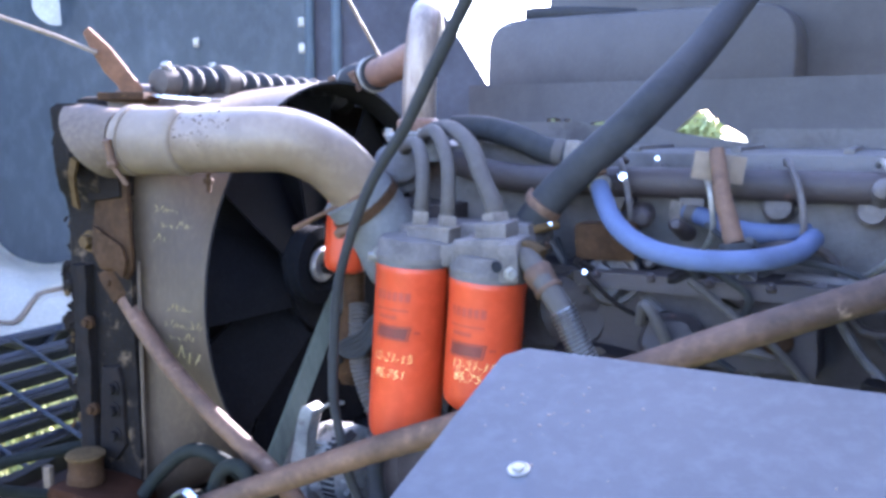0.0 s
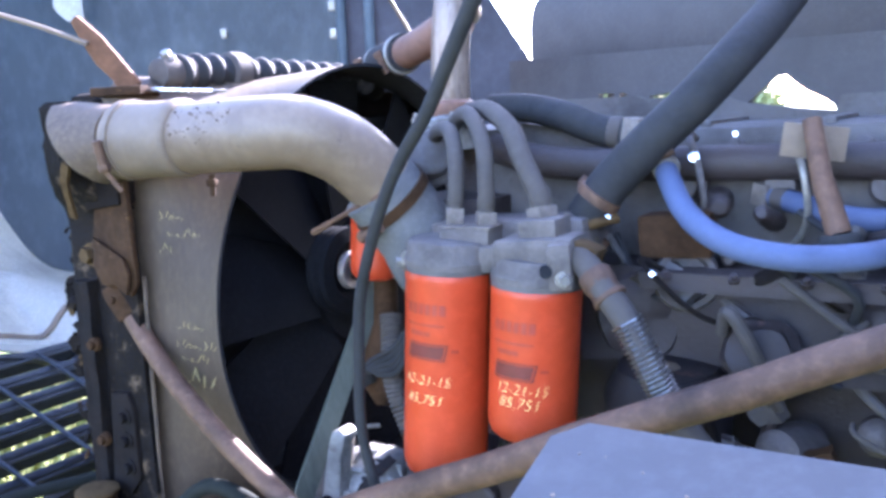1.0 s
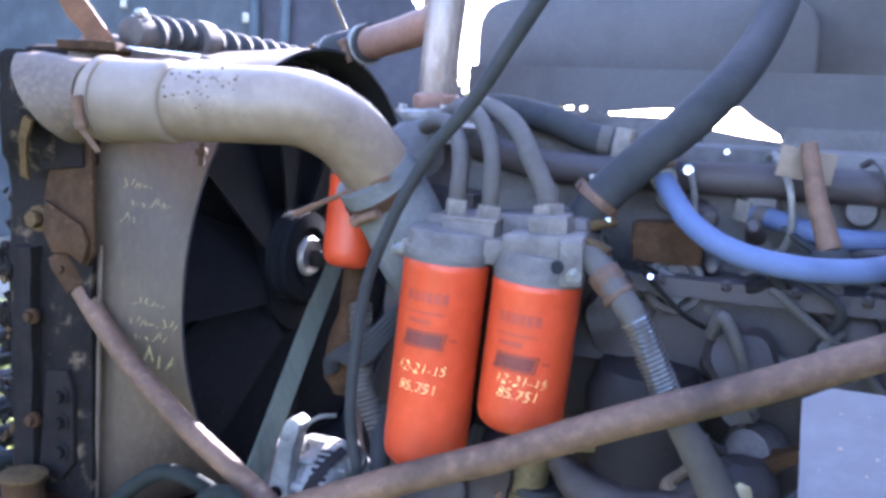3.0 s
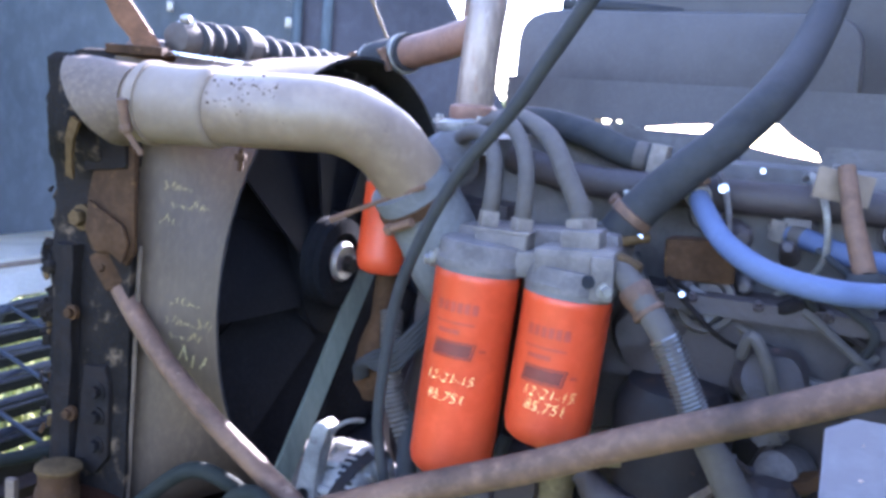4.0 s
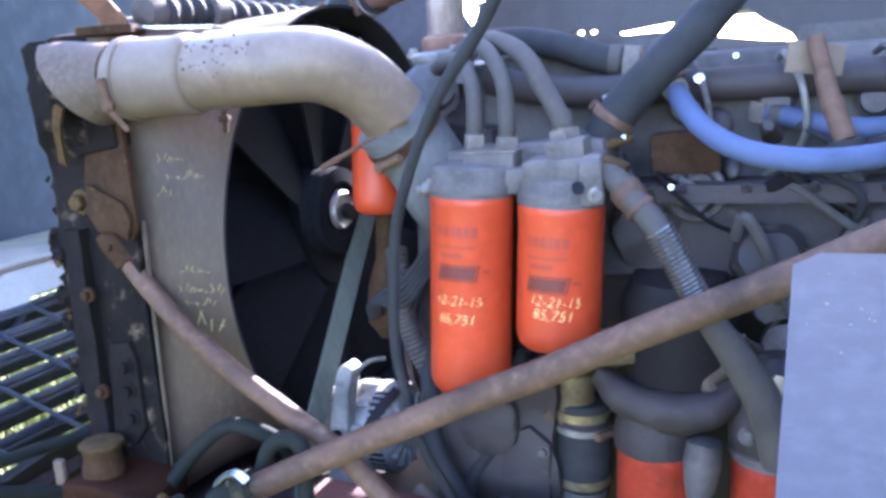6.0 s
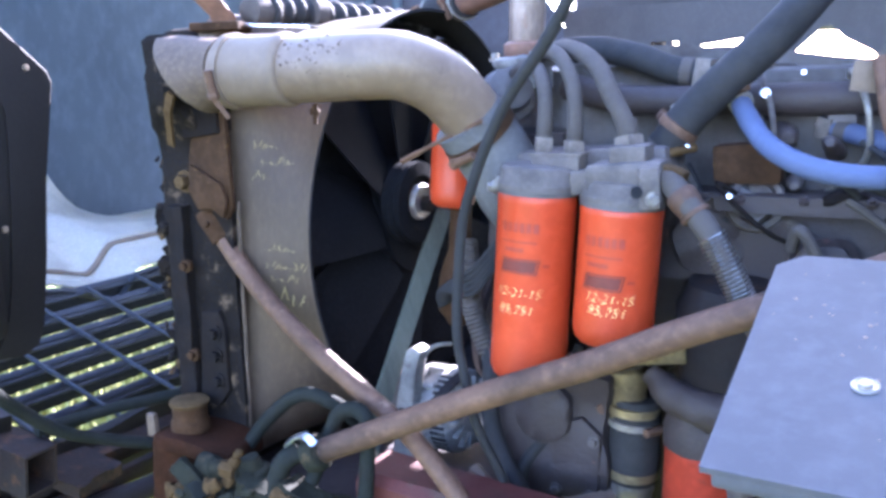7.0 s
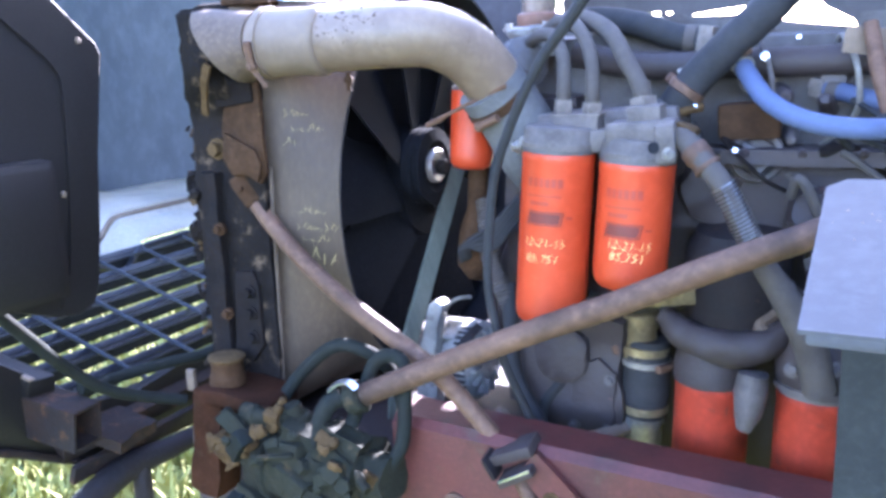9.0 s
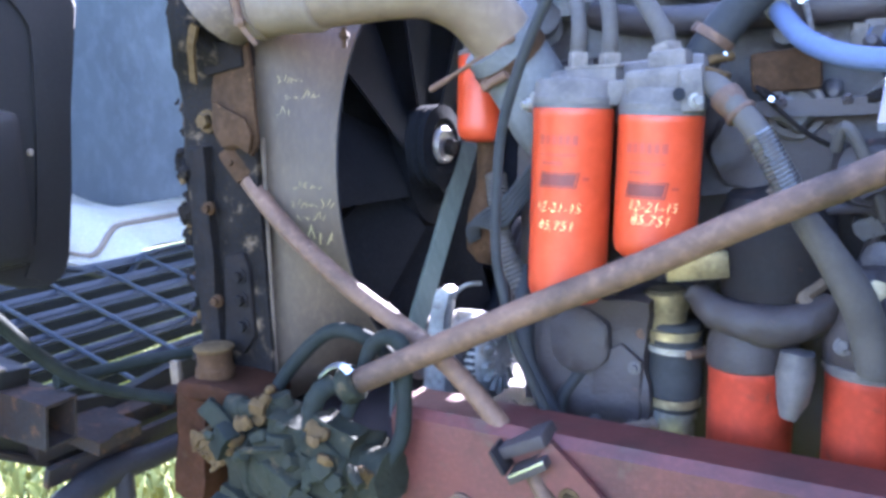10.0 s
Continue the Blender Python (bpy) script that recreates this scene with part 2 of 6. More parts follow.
def sweep(path, radius, seg=16, bm=None, caps=True, wall=0.0):
    """A round tube along a path. radius: a number, or a function of the way along (0 to 1). wall: open ends with that wall."""
    bm = bm or bmesh.new()
    path = [Vector(p) for p in path]
    total = [0.0]
    for a, b in zip(path, path[1:]):
        total.append(total[-1] + (b - a).length)
    side, rings = None, []
    for i, p in enumerate(path):
        d = (path[min(i + 1, len(path) - 1)] - path[max(i - 1, 0)]).normalized()
        if side is None:
            side = d.orthogonal().normalized()
        side = (side - d * side.dot(d)).normalized()
        up = d.cross(side)
        r = radius(total[i] / total[-1]) if callable(radius) else radius
        rings.append([bm.verts.new(p + r * (math.cos(a) * side + math.sin(a) * up)) for a in (2 * math.pi * k / seg for k in range(seg))])
    for a, b in zip(rings, rings[1:]):
        for k in range(seg):
            bm.faces.new((a[k], a[(k + 1) % seg], b[(k + 1) % seg], b[k]))
    if caps:
        bm.faces.new(rings[0])
        bm.faces.new(rings[-1])
    return bm


def lathe(a, axis, profile, seg=32, bm=None):
    """A turned body: profile of (way along the axis, radius) from the point a."""
    bm = bm or bmesh.new()
    a, axis = Vector(a), Vector(axis).normalized()
    side = axis.orthogonal().normalized()
    up = axis.cross(side)
    rings = []
    for h, r in profile:
        if r < 1e-5:
            rings.append([bm.verts.new(a + axis * h)])
        else:
            rings.append([bm.verts.new(a + axis * h + r * (math.cos(t) * side + math.sin(t) * up)) for t in (2 * math.pi * k / seg for k in range(seg))])
    for p, q in zip(rings, rings[1:]):
        for k in range(seg):
            j = (k + 1) % seg
            if len(p) == 1 and len(q) > 1:
                bm.faces.new((p[0], q[j], q[k]))
            elif len(q) == 1 and len(p) > 1:
                bm.faces.new((p[k], p[j], q[0]))
            elif len(p) > 1:
                bm.faces.new((p[k], p[j], q[j], q[k]))
    for r in (rings[0], rings[-1]):
        if len(r) > 2:
            bm.faces.new(r)
    return bm


def box(center, size, turn=None, bevel=0.0, bm=None):
    bm = bm or bmesh.new()
    m = Matrix.Translation(center) @ (turn.to_4x4() if turn else Matrix.Identity(4))
    made = bmesh.ops.create_cube(bm, size=1.0, matrix=m @ Matrix.Diagonal((*size, 1)))
    if bevel:
        es = list({e for v in made["verts"] for e in v.link_edges})
        bmesh.ops.bevel(bm, geom=es, offset=bevel, segments=2, affect="EDGES", profile=0.6)
    return bm


def prism(outline, depth, place=None, bevel=0.0, bm=None):
    """An outline in x, y drawn out along z by depth, then laid by the matrix place."""
    bm = bm or bmesh.new()
    lo = [bm.verts.new((x, y, 0)) for x, y in outline]
    f = bm.faces.new(lo)
    made = bmesh.ops.extrude_face_region(bm, geom=[f])
    hi = [g for g in made["geom"] if isinstance(g, bmesh.types.BMVert)]
    bmesh.ops.translate(bm, verts=hi, vec=(0, 0, depth))
    if bevel:
        es = [e for e in {e for v in lo + hi for e in v.link_edges}]
        bmesh.ops.bevel(bm, geom=es, offset=bevel, segments=2, affect="EDGES", profile=0.6)
    if place is not None:
        bmesh.ops.transform(bm, matrix=place, verts=bm.verts[:])
    return bm


def hexnut(a, axis, r, h, bm=None):
    return lathe(a, axis, [(0, r * 0.9), (h * 0.12, r), (h * 0.88, r), (h, r * 0.9)], 6, bm)


def bolt(a, axis, r, bm=None):
    """A hexagon head with a washer; a: the seat."""
    a, axis = Vector(a), Vector(axis).normalized()
    bm = lathe(a, axis, [(-0.004, r * 1.5), (r * 0.3, r * 1.5), (r * 0.35, r * 1.2)], 14, bm)
    return hexnut(a + axis * r * 0.3, axis, r, r * 1.1, bm)


def rough_up(bm, size, scale):
    """Uneven casting or crust: shift the vertices by a noise."""
    for v in bm.verts:
        v.co += size * noise.noise_vector(v.co * scale)
    return bm


def grid_box(center, size, cuts, turn=None):
    """A box with a fine mesh, to be made uneven."""
    bm = box((0, 0, 0), size)
    bmesh.ops.subdivide_edges(bm, edges=bm.edges[:], cuts=cuts, use_grid_fill=True)
    m = Matrix.Translation(center) @ (turn.to_4x4() if turn else Matrix.Identity(4))
    bmesh.ops.transform(bm, matrix=m, verts=bm.verts[:])
    return bm


def rot(rx=0, ry=0, rz=0):
    return Euler([radians(a) for a in (rx, ry, rz)]).to_matrix()


def frame_along(a, b, up=(0, 0, 1)):
    """A matrix at a with x towards b and z near up."""
    a, b = Vector(a), Vector(b)
    x = (b - a).normalized()
    z = (Vector(up) - x * x.dot(Vector(up))).normalized()
    y = z.cross(x)
    return Matrix.Translation(a) @ Matrix((x, y, z)).transposed().to_4x4()


def strap(path, width, thick, normal_hint, bm=None):
    """A flat band along a path; its broad side faces the hint."""
    bm = bm or bmesh.new()
    path = [Vector(p) for p in path]
    prev = None
    for i, p in enumerate(path):
        d = (path[min(i + 1, len(path) - 1)] - path[max(i - 1, 0)]).normalized()
        n = Vector(normal_hint)
        n = (n - d * n.dot(d)).normalized()
        s = d.cross(n)
        ring = [bm.verts.new(p + s * width * u + n * thick * w) for u, w in ((-0.5, -0.5), (0.5, -0.5), (0.5, 0.5), (-0.5, 0.5))]
        if prev:
            for k in range(4):
                bm.faces.new((prev[k], prev[(k + 1) % 4], ring[(k + 1) % 4], ring[k]))
        else:
            bm.faces.new(ring)
        prev = ring
    bm.faces.new(prev)
    return bm


def clamp_band(center, axis, r, width, parent, mat=None, screw_side=(0, -1, 0), name="hose_clamp"):
    """A band clamp round a hose, with its worm screw."""
    c, ax = Vector(center), Vector(axis).normalized()
    bm = lathe(c - ax * width / 2, ax, [(0, r), (0.0008, r + 0.0022), (width - 0.0008, r + 0.0022), (width, r)], 32)
    s = Vector(screw_side)
    s = (s - ax * s.dot(ax)).normalized()
    t = ax.cross(s)
    q = c + s * (r + 0.007)
    band = part(name, bm, mat or M_NUT, parent, "worn steel hose clamp with screw")
    bm = sweep([q - t * 0.016, q + t * 0.016], 0.006, 10)
    hexnut(q + t * 0.014, t, 0.008, 0.009, bm)
    part("clamp_screw", bm, M_BAR, band)
    return band

# ---- ground and distance ----
def ground_height(x, y):
    return 0.05 * noise.noise(Vector((x * 0.3, y * 0.3, 0))) - 0.03


bm = bmesh.new()
steps = [-400, -150, -60, -25, -12, -8, -6, -5, -4, -3, -2, -1, 0, 1, 2, 3, 4, 6, 9, 14, 25, 60, 150, 400]
gv = [[bm.verts.new((x, y, ground_height(x, y) if abs(x) + abs(y) < 30 else -0.03)) for y in steps] for x in steps]
for i in range(len(steps) - 1):
    for j in range(len(steps) - 1):
        bm.faces.new((gv[i][j], gv[i + 1][j], gv[i + 1][j + 1], gv[i][j + 1]))
ground = part("ground", bm, M_GRASS)
tagged(ground, "sunlit rough grass with straw and weeds", "ground", "", "structure")

rng = random.Random(4)
verts, faces = [], []
for k in range(42000):
    x, y = (rng.uniform(-5.5, -0.9), rng.uniform(0.2, 6.0)) if k < 18000 else (rng.uniform(-6, 4), rng.uniform(-3.5, 6.5))
    if k >= 18000 and (-1.2 < x < 2.4 and 0.2 < y < 2.4):
        continue
    z = ground_height(x, y)
    h, w, a = rng.uniform(0.04, 0.19), rng.uniform(0.008, 0.022), rng.uniform(0, 6.3)
    dx, dy = w * math.cos(a), w * math.sin(a)
    bx, by = rng.uniform(-0.1, 0.1), rng.uniform(-0.1, 0.1)
    k = len(verts)
    verts += [(x - dx, y - dy, z - 0.02), (x + dx, y + dy, z - 0.02), (x + dx * 0.7 + bx * 0.4, y + dy * 0.7 + by * 0.4, z + h * 0.6), (x - dx * 0.7 + bx * 0.4, y - dy * 0.7 + by * 0.4, z + h * 0.6), (x + bx, y + by, z + h)]
    faces += [(k, k + 1, k + 2, k + 3), (k + 3, k + 2, k + 4)]
me = bpy.data.meshes.new("grass")
me.from_pydata(verts, [], faces)
me.materials.append(M_BLADE)
tagged(new("grass", me), "long green and straw-yellow grass beside the truck", "grass", "", "stuff")


def tree(x, y, h, seed):
    r = random.Random(seed)
    t = thing("tree", (x, y, 0), "leafy green tree standing far behind the truck", "tree", "trees in the distance")
    bm = sweep(smooth_path([(x, y, -0.1), (x + 0.1, y, h * 0.3), (x - 0.1, y + 0.1, h * 0.6), (x, y, h * 0.9)], 4), lambda u: 0.22 * (1 - 0.85 * u), 9)
    tips = []
    for k in range(11):
        z = h * r.uniform(0.25, 0.8)
        a = r.uniform(0, 6.3)
        l = h * r.uniform(0.2, 0.38)
        e = (x + l * math.cos(a), y + l * math.sin(a), z + l * r.uniform(0.2, 0.7))
        sweep([(x, y, z), ((x + e[0]) / 2, (y + e[1]) / 2, z + l * 0.2), e], lambda u: 0.07 * (1 - 0.8 * u), 6, bm)
        tips += [e, ((x + e[0]) / 2, (y + e[1]) / 2, z + l * 0.3)]
    part("trunk", bm, M_BARK, t)
    verts, faces = [], []
    for c in tips + [(x, y, h)]:
        for _ in range(210):
            p = Vector(c) + Vector((r.gauss(0, 1), r.gauss(0, 1), r.gauss(0, 0.8))) * h * 0.09
            d = Vector((r.gauss(0, 1), r.gauss(0, 1), r.gauss(0, 1))).normalized()
            u = d.orthogonal().normalized() * r.uniform(0.06, 0.13)
            w = d.cross(u) * 0.55
            k = len(verts)
            verts += [p - u, p + w, p + u, p - w]
            faces.append((k, k + 1, k + 2, k + 3))
    me = bpy.data.meshes.new("crown")
    me.from_pydata([Vector(v) - Vector((x, y, 0)) for v in verts], [], faces)
    me.materials.append(M_LEAF)
    ob = new("crown", me)
    ob.parent = t


for k, (x, y, h) in enumerate([(-14, 27, 2.0), (-9.5, 30, 2.3), (-6, 26, 1.9), (-20, 24, 2.6), (-27, 18, 3.0), (-14.3, 37.5, 3.6)]):
    tree(x, y, h, 20 + k)


# ---- cab behind the engine bay, closing the place ----
cab = thing("cab", (1.4, 1.28, 0.5), "plain pale truck cab behind the engine bay", "truck cab", "", "structure")
bm = box((1.35, 1.28, 1.65), (2.0, 2.1, 2.1), None, 0.08)
part("cab_body", bm, M_CAB, cab)


# ---- frame rails ----
def rail(y, face):
    t = thing("frame_rail", (-0.4, y, 0.75), "faded red steel truck frame rail, dusty and chipped", "frame rail", "frame rails")
    ys = y + 0.08 * face
    out = [(y, 0.785), (y, 1.013), (y + 0.012 * face, 1.025), (ys, 1.025), (ys, 1.015), (y + 0.012 * face, 1.013), (y + 0.010 * face, 0.797), (ys, 0.795), (ys, 0.785)]
    bm = bmesh.new()
    rings = [[bm.verts.new((x, a, b + 0.015 - 0.039 * (x + 0.6))) for a, b in out] for x in (-0.80, -0.6, -0.4, -0.2, 0.1, 0.34)]
    for p, q in zip(rings, rings[1:]):
        for k in range(len(out)):
            bm.faces.new((p[k], p[(k + 1) % len(out)], q[(k + 1) % len(out)], q[k]))
    bm.faces.new(rings[0])
    bm.faces.new(rings[-1])
    part("channel", bm, M_RED, t)
    for x, z in ((-0.70, 0.93), (-0.58, 0.90), (-0.36, 0.92), (-0.2, 0.88)):
        part("rivet", bolt((x, y - 0.002 * face, z), (0, -face, 0), 0.011), M_BAR, t, "rust-brown bolt head")


# beam added so the gap behind the steering gear stays dark
bm = box((-0.86, 1.28, 0.90), (0.52, 0.84, 0.14), None, 0.02)
solid("dark_gap_beam", bm, M_MURK, "dark beam added between the frame rails to hide bright ground", "crossmember")
rail(0.85, 1)
bm = grid_box((-1.0, 0.885, 0.86), (0.42, 0.05, 0.19), 6)
solid("frame_extension", rough_up(bm, 0.003, 30), M_MURK, "dark grimy frame extension behind the steering gear", "frame rail")
rail(1.71, -1)


# ---- radiator ----
radiator = thing("radiator", (-1.12, 1.28, 0.96), "dark rusted truck radiator with crusted side tank", "radiator")
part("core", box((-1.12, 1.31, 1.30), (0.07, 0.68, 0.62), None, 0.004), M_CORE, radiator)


def tank_skin(z):
    """Plan of the side tank at a height: its front swells forward round the outlet."""
    k = min(1.0, max(0.0, (z - 1.47) / 0.08))
    k = k * k * (3 - 2 * k)
    yf = 0.892 - 0.052 * k
    xl, xr = -1.183 + 0.046 * k, -1.052 - 0.028 * k
    return xl, xr, yf


bm = bmesh.new()
rings = []
for j in range(91):
    z = 0.985 + 0.652 * j / 90
    xl, xr, yf = tank_skin(z)
    shut = 0.006 if j in (0, 90) else 0.0
    pts = [(xl + 0.004, 0.945), (xl, 0.925), (xl, yf + 0.012), (xl + 0.004, yf + 0.003)]
    pts += [(xl + 0.012 + (xr - xl - 0.024) * i / 9, yf) for i in range(10)] + [(xr - 0.003, yf + 0.004), (xr, yf + 0.012), (xr, 0.925), (xr - 0.004, 0.945)]
    ring = []
    for x, y in pts:
        lump = noise.noise(Vector((x * 30, y * 30, z * 26))) + 0.6 * noise.noise(Vector((x * 90, y * 90, z * 80)))
        edge = 2.6 if x < xl + 0.006 else 1.0
        ring.append(bm.verts.new((x - 0.0022 * edge * lump + shut * (1 if x < -1.1 else -1), y - 0.0022 * lump + shut, z)))
    rings.append(ring)
for p, q in zip(rings, rings[1:]):
    for k in range(len(p)):
        bm.faces.new((p[k], p[(k + 1) % len(p)], q[(k + 1) % len(p)], q[k]))
bm.faces.new(rings[0])
bm.faces.new(rings[-1])
part("side_tank", bm, M_CRUST, radiator, "rusted side tank caked with dirt")
part("front_channel", rough_up(grid_box((-1.135, 0.884, 1.19), (0.030, 0.016, 0.40), 12), 0.003, 60), M_RAD, radiator, "dark folded edge of the tank")
part("far_side_tank", box((-1.13, 1.685, 1.33), (0.10, 0.06, 0.60), None, 0.01), M_RAD, radiator)
part("top_tank", box((-1.12, 1.29, 1.625), (0.10, 0.76, 0.05), None, 0.015), M_RAD, radiator)
part("bottom_tank", box((-1.12, 1.29, 0.985), (0.10, 0.80, 0.05), None, 0.012), M_RAD, radiator)
for k, (x, z) in enumerate(((-1.117, 1.427), (-1.12, 1.30), (-1.12, 1.16))):
    part("bolt", bolt((x, 0.889 if not k else 0.877, z), (0, -1, 0), 0.007 if k else 0.0115), M_TAN if not k else M_BRACKET, radiator, "rusty bolt head")
rng = random.Random(52)
for k in range(34):
    z = rng.uniform(1.0, 1.46)
    xl, xr, yf = tank_skin(z)
    w, h = rng.uniform(0.004, 0.011), rng.uniform(0.005, 0.018)
    bm = box((xl + rng.uniform(-0.006, 0.004), yf + rng.uniform(-0.006, 0.012), z), (w, 0.004, h), rot(rng.uniform(-30, 30), rng.uniform(-40, 40), rng.uniform(-40, 40)), 0.001)
    part("flake", rough_up(bm, 0.0025, 160), (M_TAN, M_RAD, M_BRACKET, M_RAD, M_CRUST)[k % 5], radiator, "flaking scale of rust and old seal")
for x, y, z, r in ((-1.190, 0.905, 1.372, 0.020), (-1.178, 0.893, 1.352, 0.013), (-1.188, 0.90, 1.29, 0.017), (-1.186, 0.90, 1.262, 0.013)):
    bm = bmesh.new()
    bmesh.ops.create_icosphere(bm, subdivisions=4, radius=r, matrix=Matrix.Translation((x, y, z)) @ Matrix.Diagonal((0.9, 0.8, 0.8, 1)))
    rough_up(rough_up(bm, r * 0.5, 50), r * 0.25, 170)
    part("crust", bm, M_CRUST, radiator, "crumbling lump of rust")
# gusset plate between side tank and shroud
part("side_channel", rough_up(grid_box((-1.062, 0.893, 1.235), (0.062, 0.010, 0.52), 12), 0.002, 50), M_CRUST, radiator, "dark rusted side channel")
pl = Matrix.Translation((0, 0.878, 0)) @ Matrix(((1, 0, 0, 0), (0, 0, 1, 0), (0, 1, 0, 0), (0, 0, 0, 1)))
bm = prism([(-1.088, 1.500), (-1.060, 1.530), (-1.022, 1.540), (-1.018, 1.392), (-1.030, 1.374), (-1.052, 1.388), (-1.078, 1.384), (-1.094, 1.412), (-1.098, 1.455)], 0.008, pl, 0.002)
bmesh.ops.subdivide_edges(bm, edges=bm.edges[:], cuts=3, use_grid_fill=True)
gusset = part("gusset", rough_up(bm, 0.002, 40), M_BRACKET, radiator, "brown rusty gusset plate")
bm = prism([(-1.088, 1.455), (-1.030, 1.428), (-1.020, 1.405), (-1.028, 1.378), (-1.052, 1.392), (-1.078, 1.388), (-1.094, 1.415)], 0.006, Matrix.Translation((0, -0.009, 0)) @ pl, 0.002)
part("fold", rough_up(bm, 0.0015, 50), M_BRACKET, gusset)
pl = Matrix.Translation((-1.10, 0.880, 1.23)) @ Matrix(((1, 0, 0, 0), (0, 0, 1, 0), (0, 1, 0, 0), (0, 0, 0, 1)))
bm = prism([(0.0, 0.0), (0.035, 0.005), (0.045, -0.02), (0.045, -0.12), (0.02, -0.15), (-0.015, -0.14)], 0.012, pl, 0.003)
low_bracket = part("lower_bracket", bm, M_RAD, radiator, "rust-red lower bracket with bolt holes")
for z in (1.20, 1.165, 1.125):
    part("bolt", bolt((-1.072, 0.880, z), (0, -1, 0), 0.008), M_RAD, low_bracket, "rusty bolt")
part("diagonal_stay", rough_up(strap(smooth_path([(-1.112, 0.862, 1.482), (-1.100, 0.850, 1.506), (-1.084, 0.836, 1.532), (-1.070, 0.832, 1.556)], 4), 0.011, 0.005, (0.3, -1, 0.1)), 0.002, 70), M_TAN, radiator, "tan diagonal stay")
part("seam_rod", sweep([(-1.024, 0.897, 1.40), (-1.030, 0.897, 1.16), (-1.036, 0.897, 0.98)], 0.003, 8), M_NECK, radiator, "thin vertical rod along the shroud edge")
bm = lathe((-1.112, 0.866, 1.583), (1, 0.03, 0), [(0, 0.02), (0.001, 0.049), (0.007, 0.0545), (0.02, 0.0545), (0.035, 0.0525), (0.055, 0.050), (0.08, 0.0475), (0.112, 0.0455)], 40)
for v in bm.verts:
    v.co.z = min(v.co.z, 1.6375)
    v.co.x += 0.80 * (1.6375 - v.co.z) * max(0.0, min(1.0, (-1.0 - v.co.x) / 0.12))
    v.co += 0.0012 * noise.noise_vector(v.co * 45)
part("outlet_neck", bm, M_NECK, radiator, "flared cast outlet neck on the tank")
bm = prism([(-1.10, 1.55), (-1.07, 1.535), (-1.03, 1.535), (-1.03, 1.50), (-1.10, 1.49)], 0.03, Matrix(((1, 0, 0, 0), (0, 0, 1, 0.872), (0, 1, 0, 0), (0, 0, 0, 1))), 0.004)
part("neck_web", rough_up(bm, 0.002, 50), M_RAD, radiator, "dark web under the outlet")
# rubber mount under the radiator
mount = thing("radiator_mount", (-1.10, 0.845, 1.0), "rusty round radiator mount stacked on a bracket", "mount")
bm = lathe((-1.101, 0.842, 1.054), (0.02, 0, 1), [(0, 0.026), (0.003, 0.0285), (0.016, 0.0285), (0.019, 0.0262), (0.03, 0.0255), (0.041, 0.0262), (0.043, 0.0)], 28)
part("cushion", rough_up(bm, 0.001, 60), M_BRACKET, mount)
bm = lathe((-1.10, 0.842, 1.096), (0.02, 0, 1), [(0, 0.028), (0.003, 0.030), (0.006, 0.0295), (0.008, 0.022), (0.009, 0)], 28)
part("cap", rough_up(bm, 0.0008, 90), M_TAN, mount, "tan rusty top washer")
pl = Matrix.Translation((-1.08, 0.80, 1.031))
bm = prism([(-0.065, 0.005), (-0.03, -0.006), (0.06, -0.004), (0.088, 0.012), (0.08, 0.09), (-0.06, 0.09)], 0.026, pl, 0.006)
bmesh.ops.subdivide_edges(bm, edges=bm.edges[:], cuts=3, use_grid_fill=True)
for v in bm.verts:
    v.co.z += 0.010 * math.cos((v.co.x + 1.08) * 22) - 0.006
part("bracket", rough_up(bm, 0.002, 40), M_REDBROWN, mount, "rust-red saddle bracket")
bm = grid_box((-1.126, 0.832, 0.955), (0.056, 0.06, 0.17), 8, rot(0, 10, 0))
part("leg", rough_up(rough_up(bm, 0.006, 22), 0.002, 70), M_REDBROWN, mount, "sloping rust-red bracket leg")
bm = box((-1.15, 0.812, 1.065), (0.014, 0.01, 0.035), rot(0, 0, 10), 0.002)
part("shim", bm, M_NECK, mount, "pale shim tab")

# ---- fan shroud ----
YC, ZC, RR = 1.282, 1.325, 0.358
shroud = thing("fan_shroud", (-0.98, YC, 0.97), "grimy grey sheet fan shroud with a round opening", "fan shroud")
N = 72


def loft(x0, x1, inset, steps):
    rings = []
    for s in range(steps + 1):
        u = s / steps
        w = u * u * (3 - 2 * u)
        ring = []
        for k in range(N):
            a = 2 * math.pi * k / N
            c, d = math.cos(a), math.sin(a)
            f = min(0.377 / max(abs(c), 1e-6), 0.345 / max(abs(d), 1e-6))
            y = (1 - w) * c * f + w * c * RR
            z = (1 - w) * d * f + w * d * RR
            l = math.hypot(y, z)
            ring.append(Vector((x0 + (x1 - x0) * u, YC + y * (1 - inset / l), ZC + z * (1 - inset / l))))
        rings.append(ring)
    return rings


def skin(bm, rings):
    vs = [[bm.verts.new(p) for p in r] for r in rings]
    for a, b in zip(vs, vs[1:]):
        for k in range(N):
            bm.faces.new((a[k], a[(k + 1) % N], b[(k + 1) % N], b[k]))
    return vs


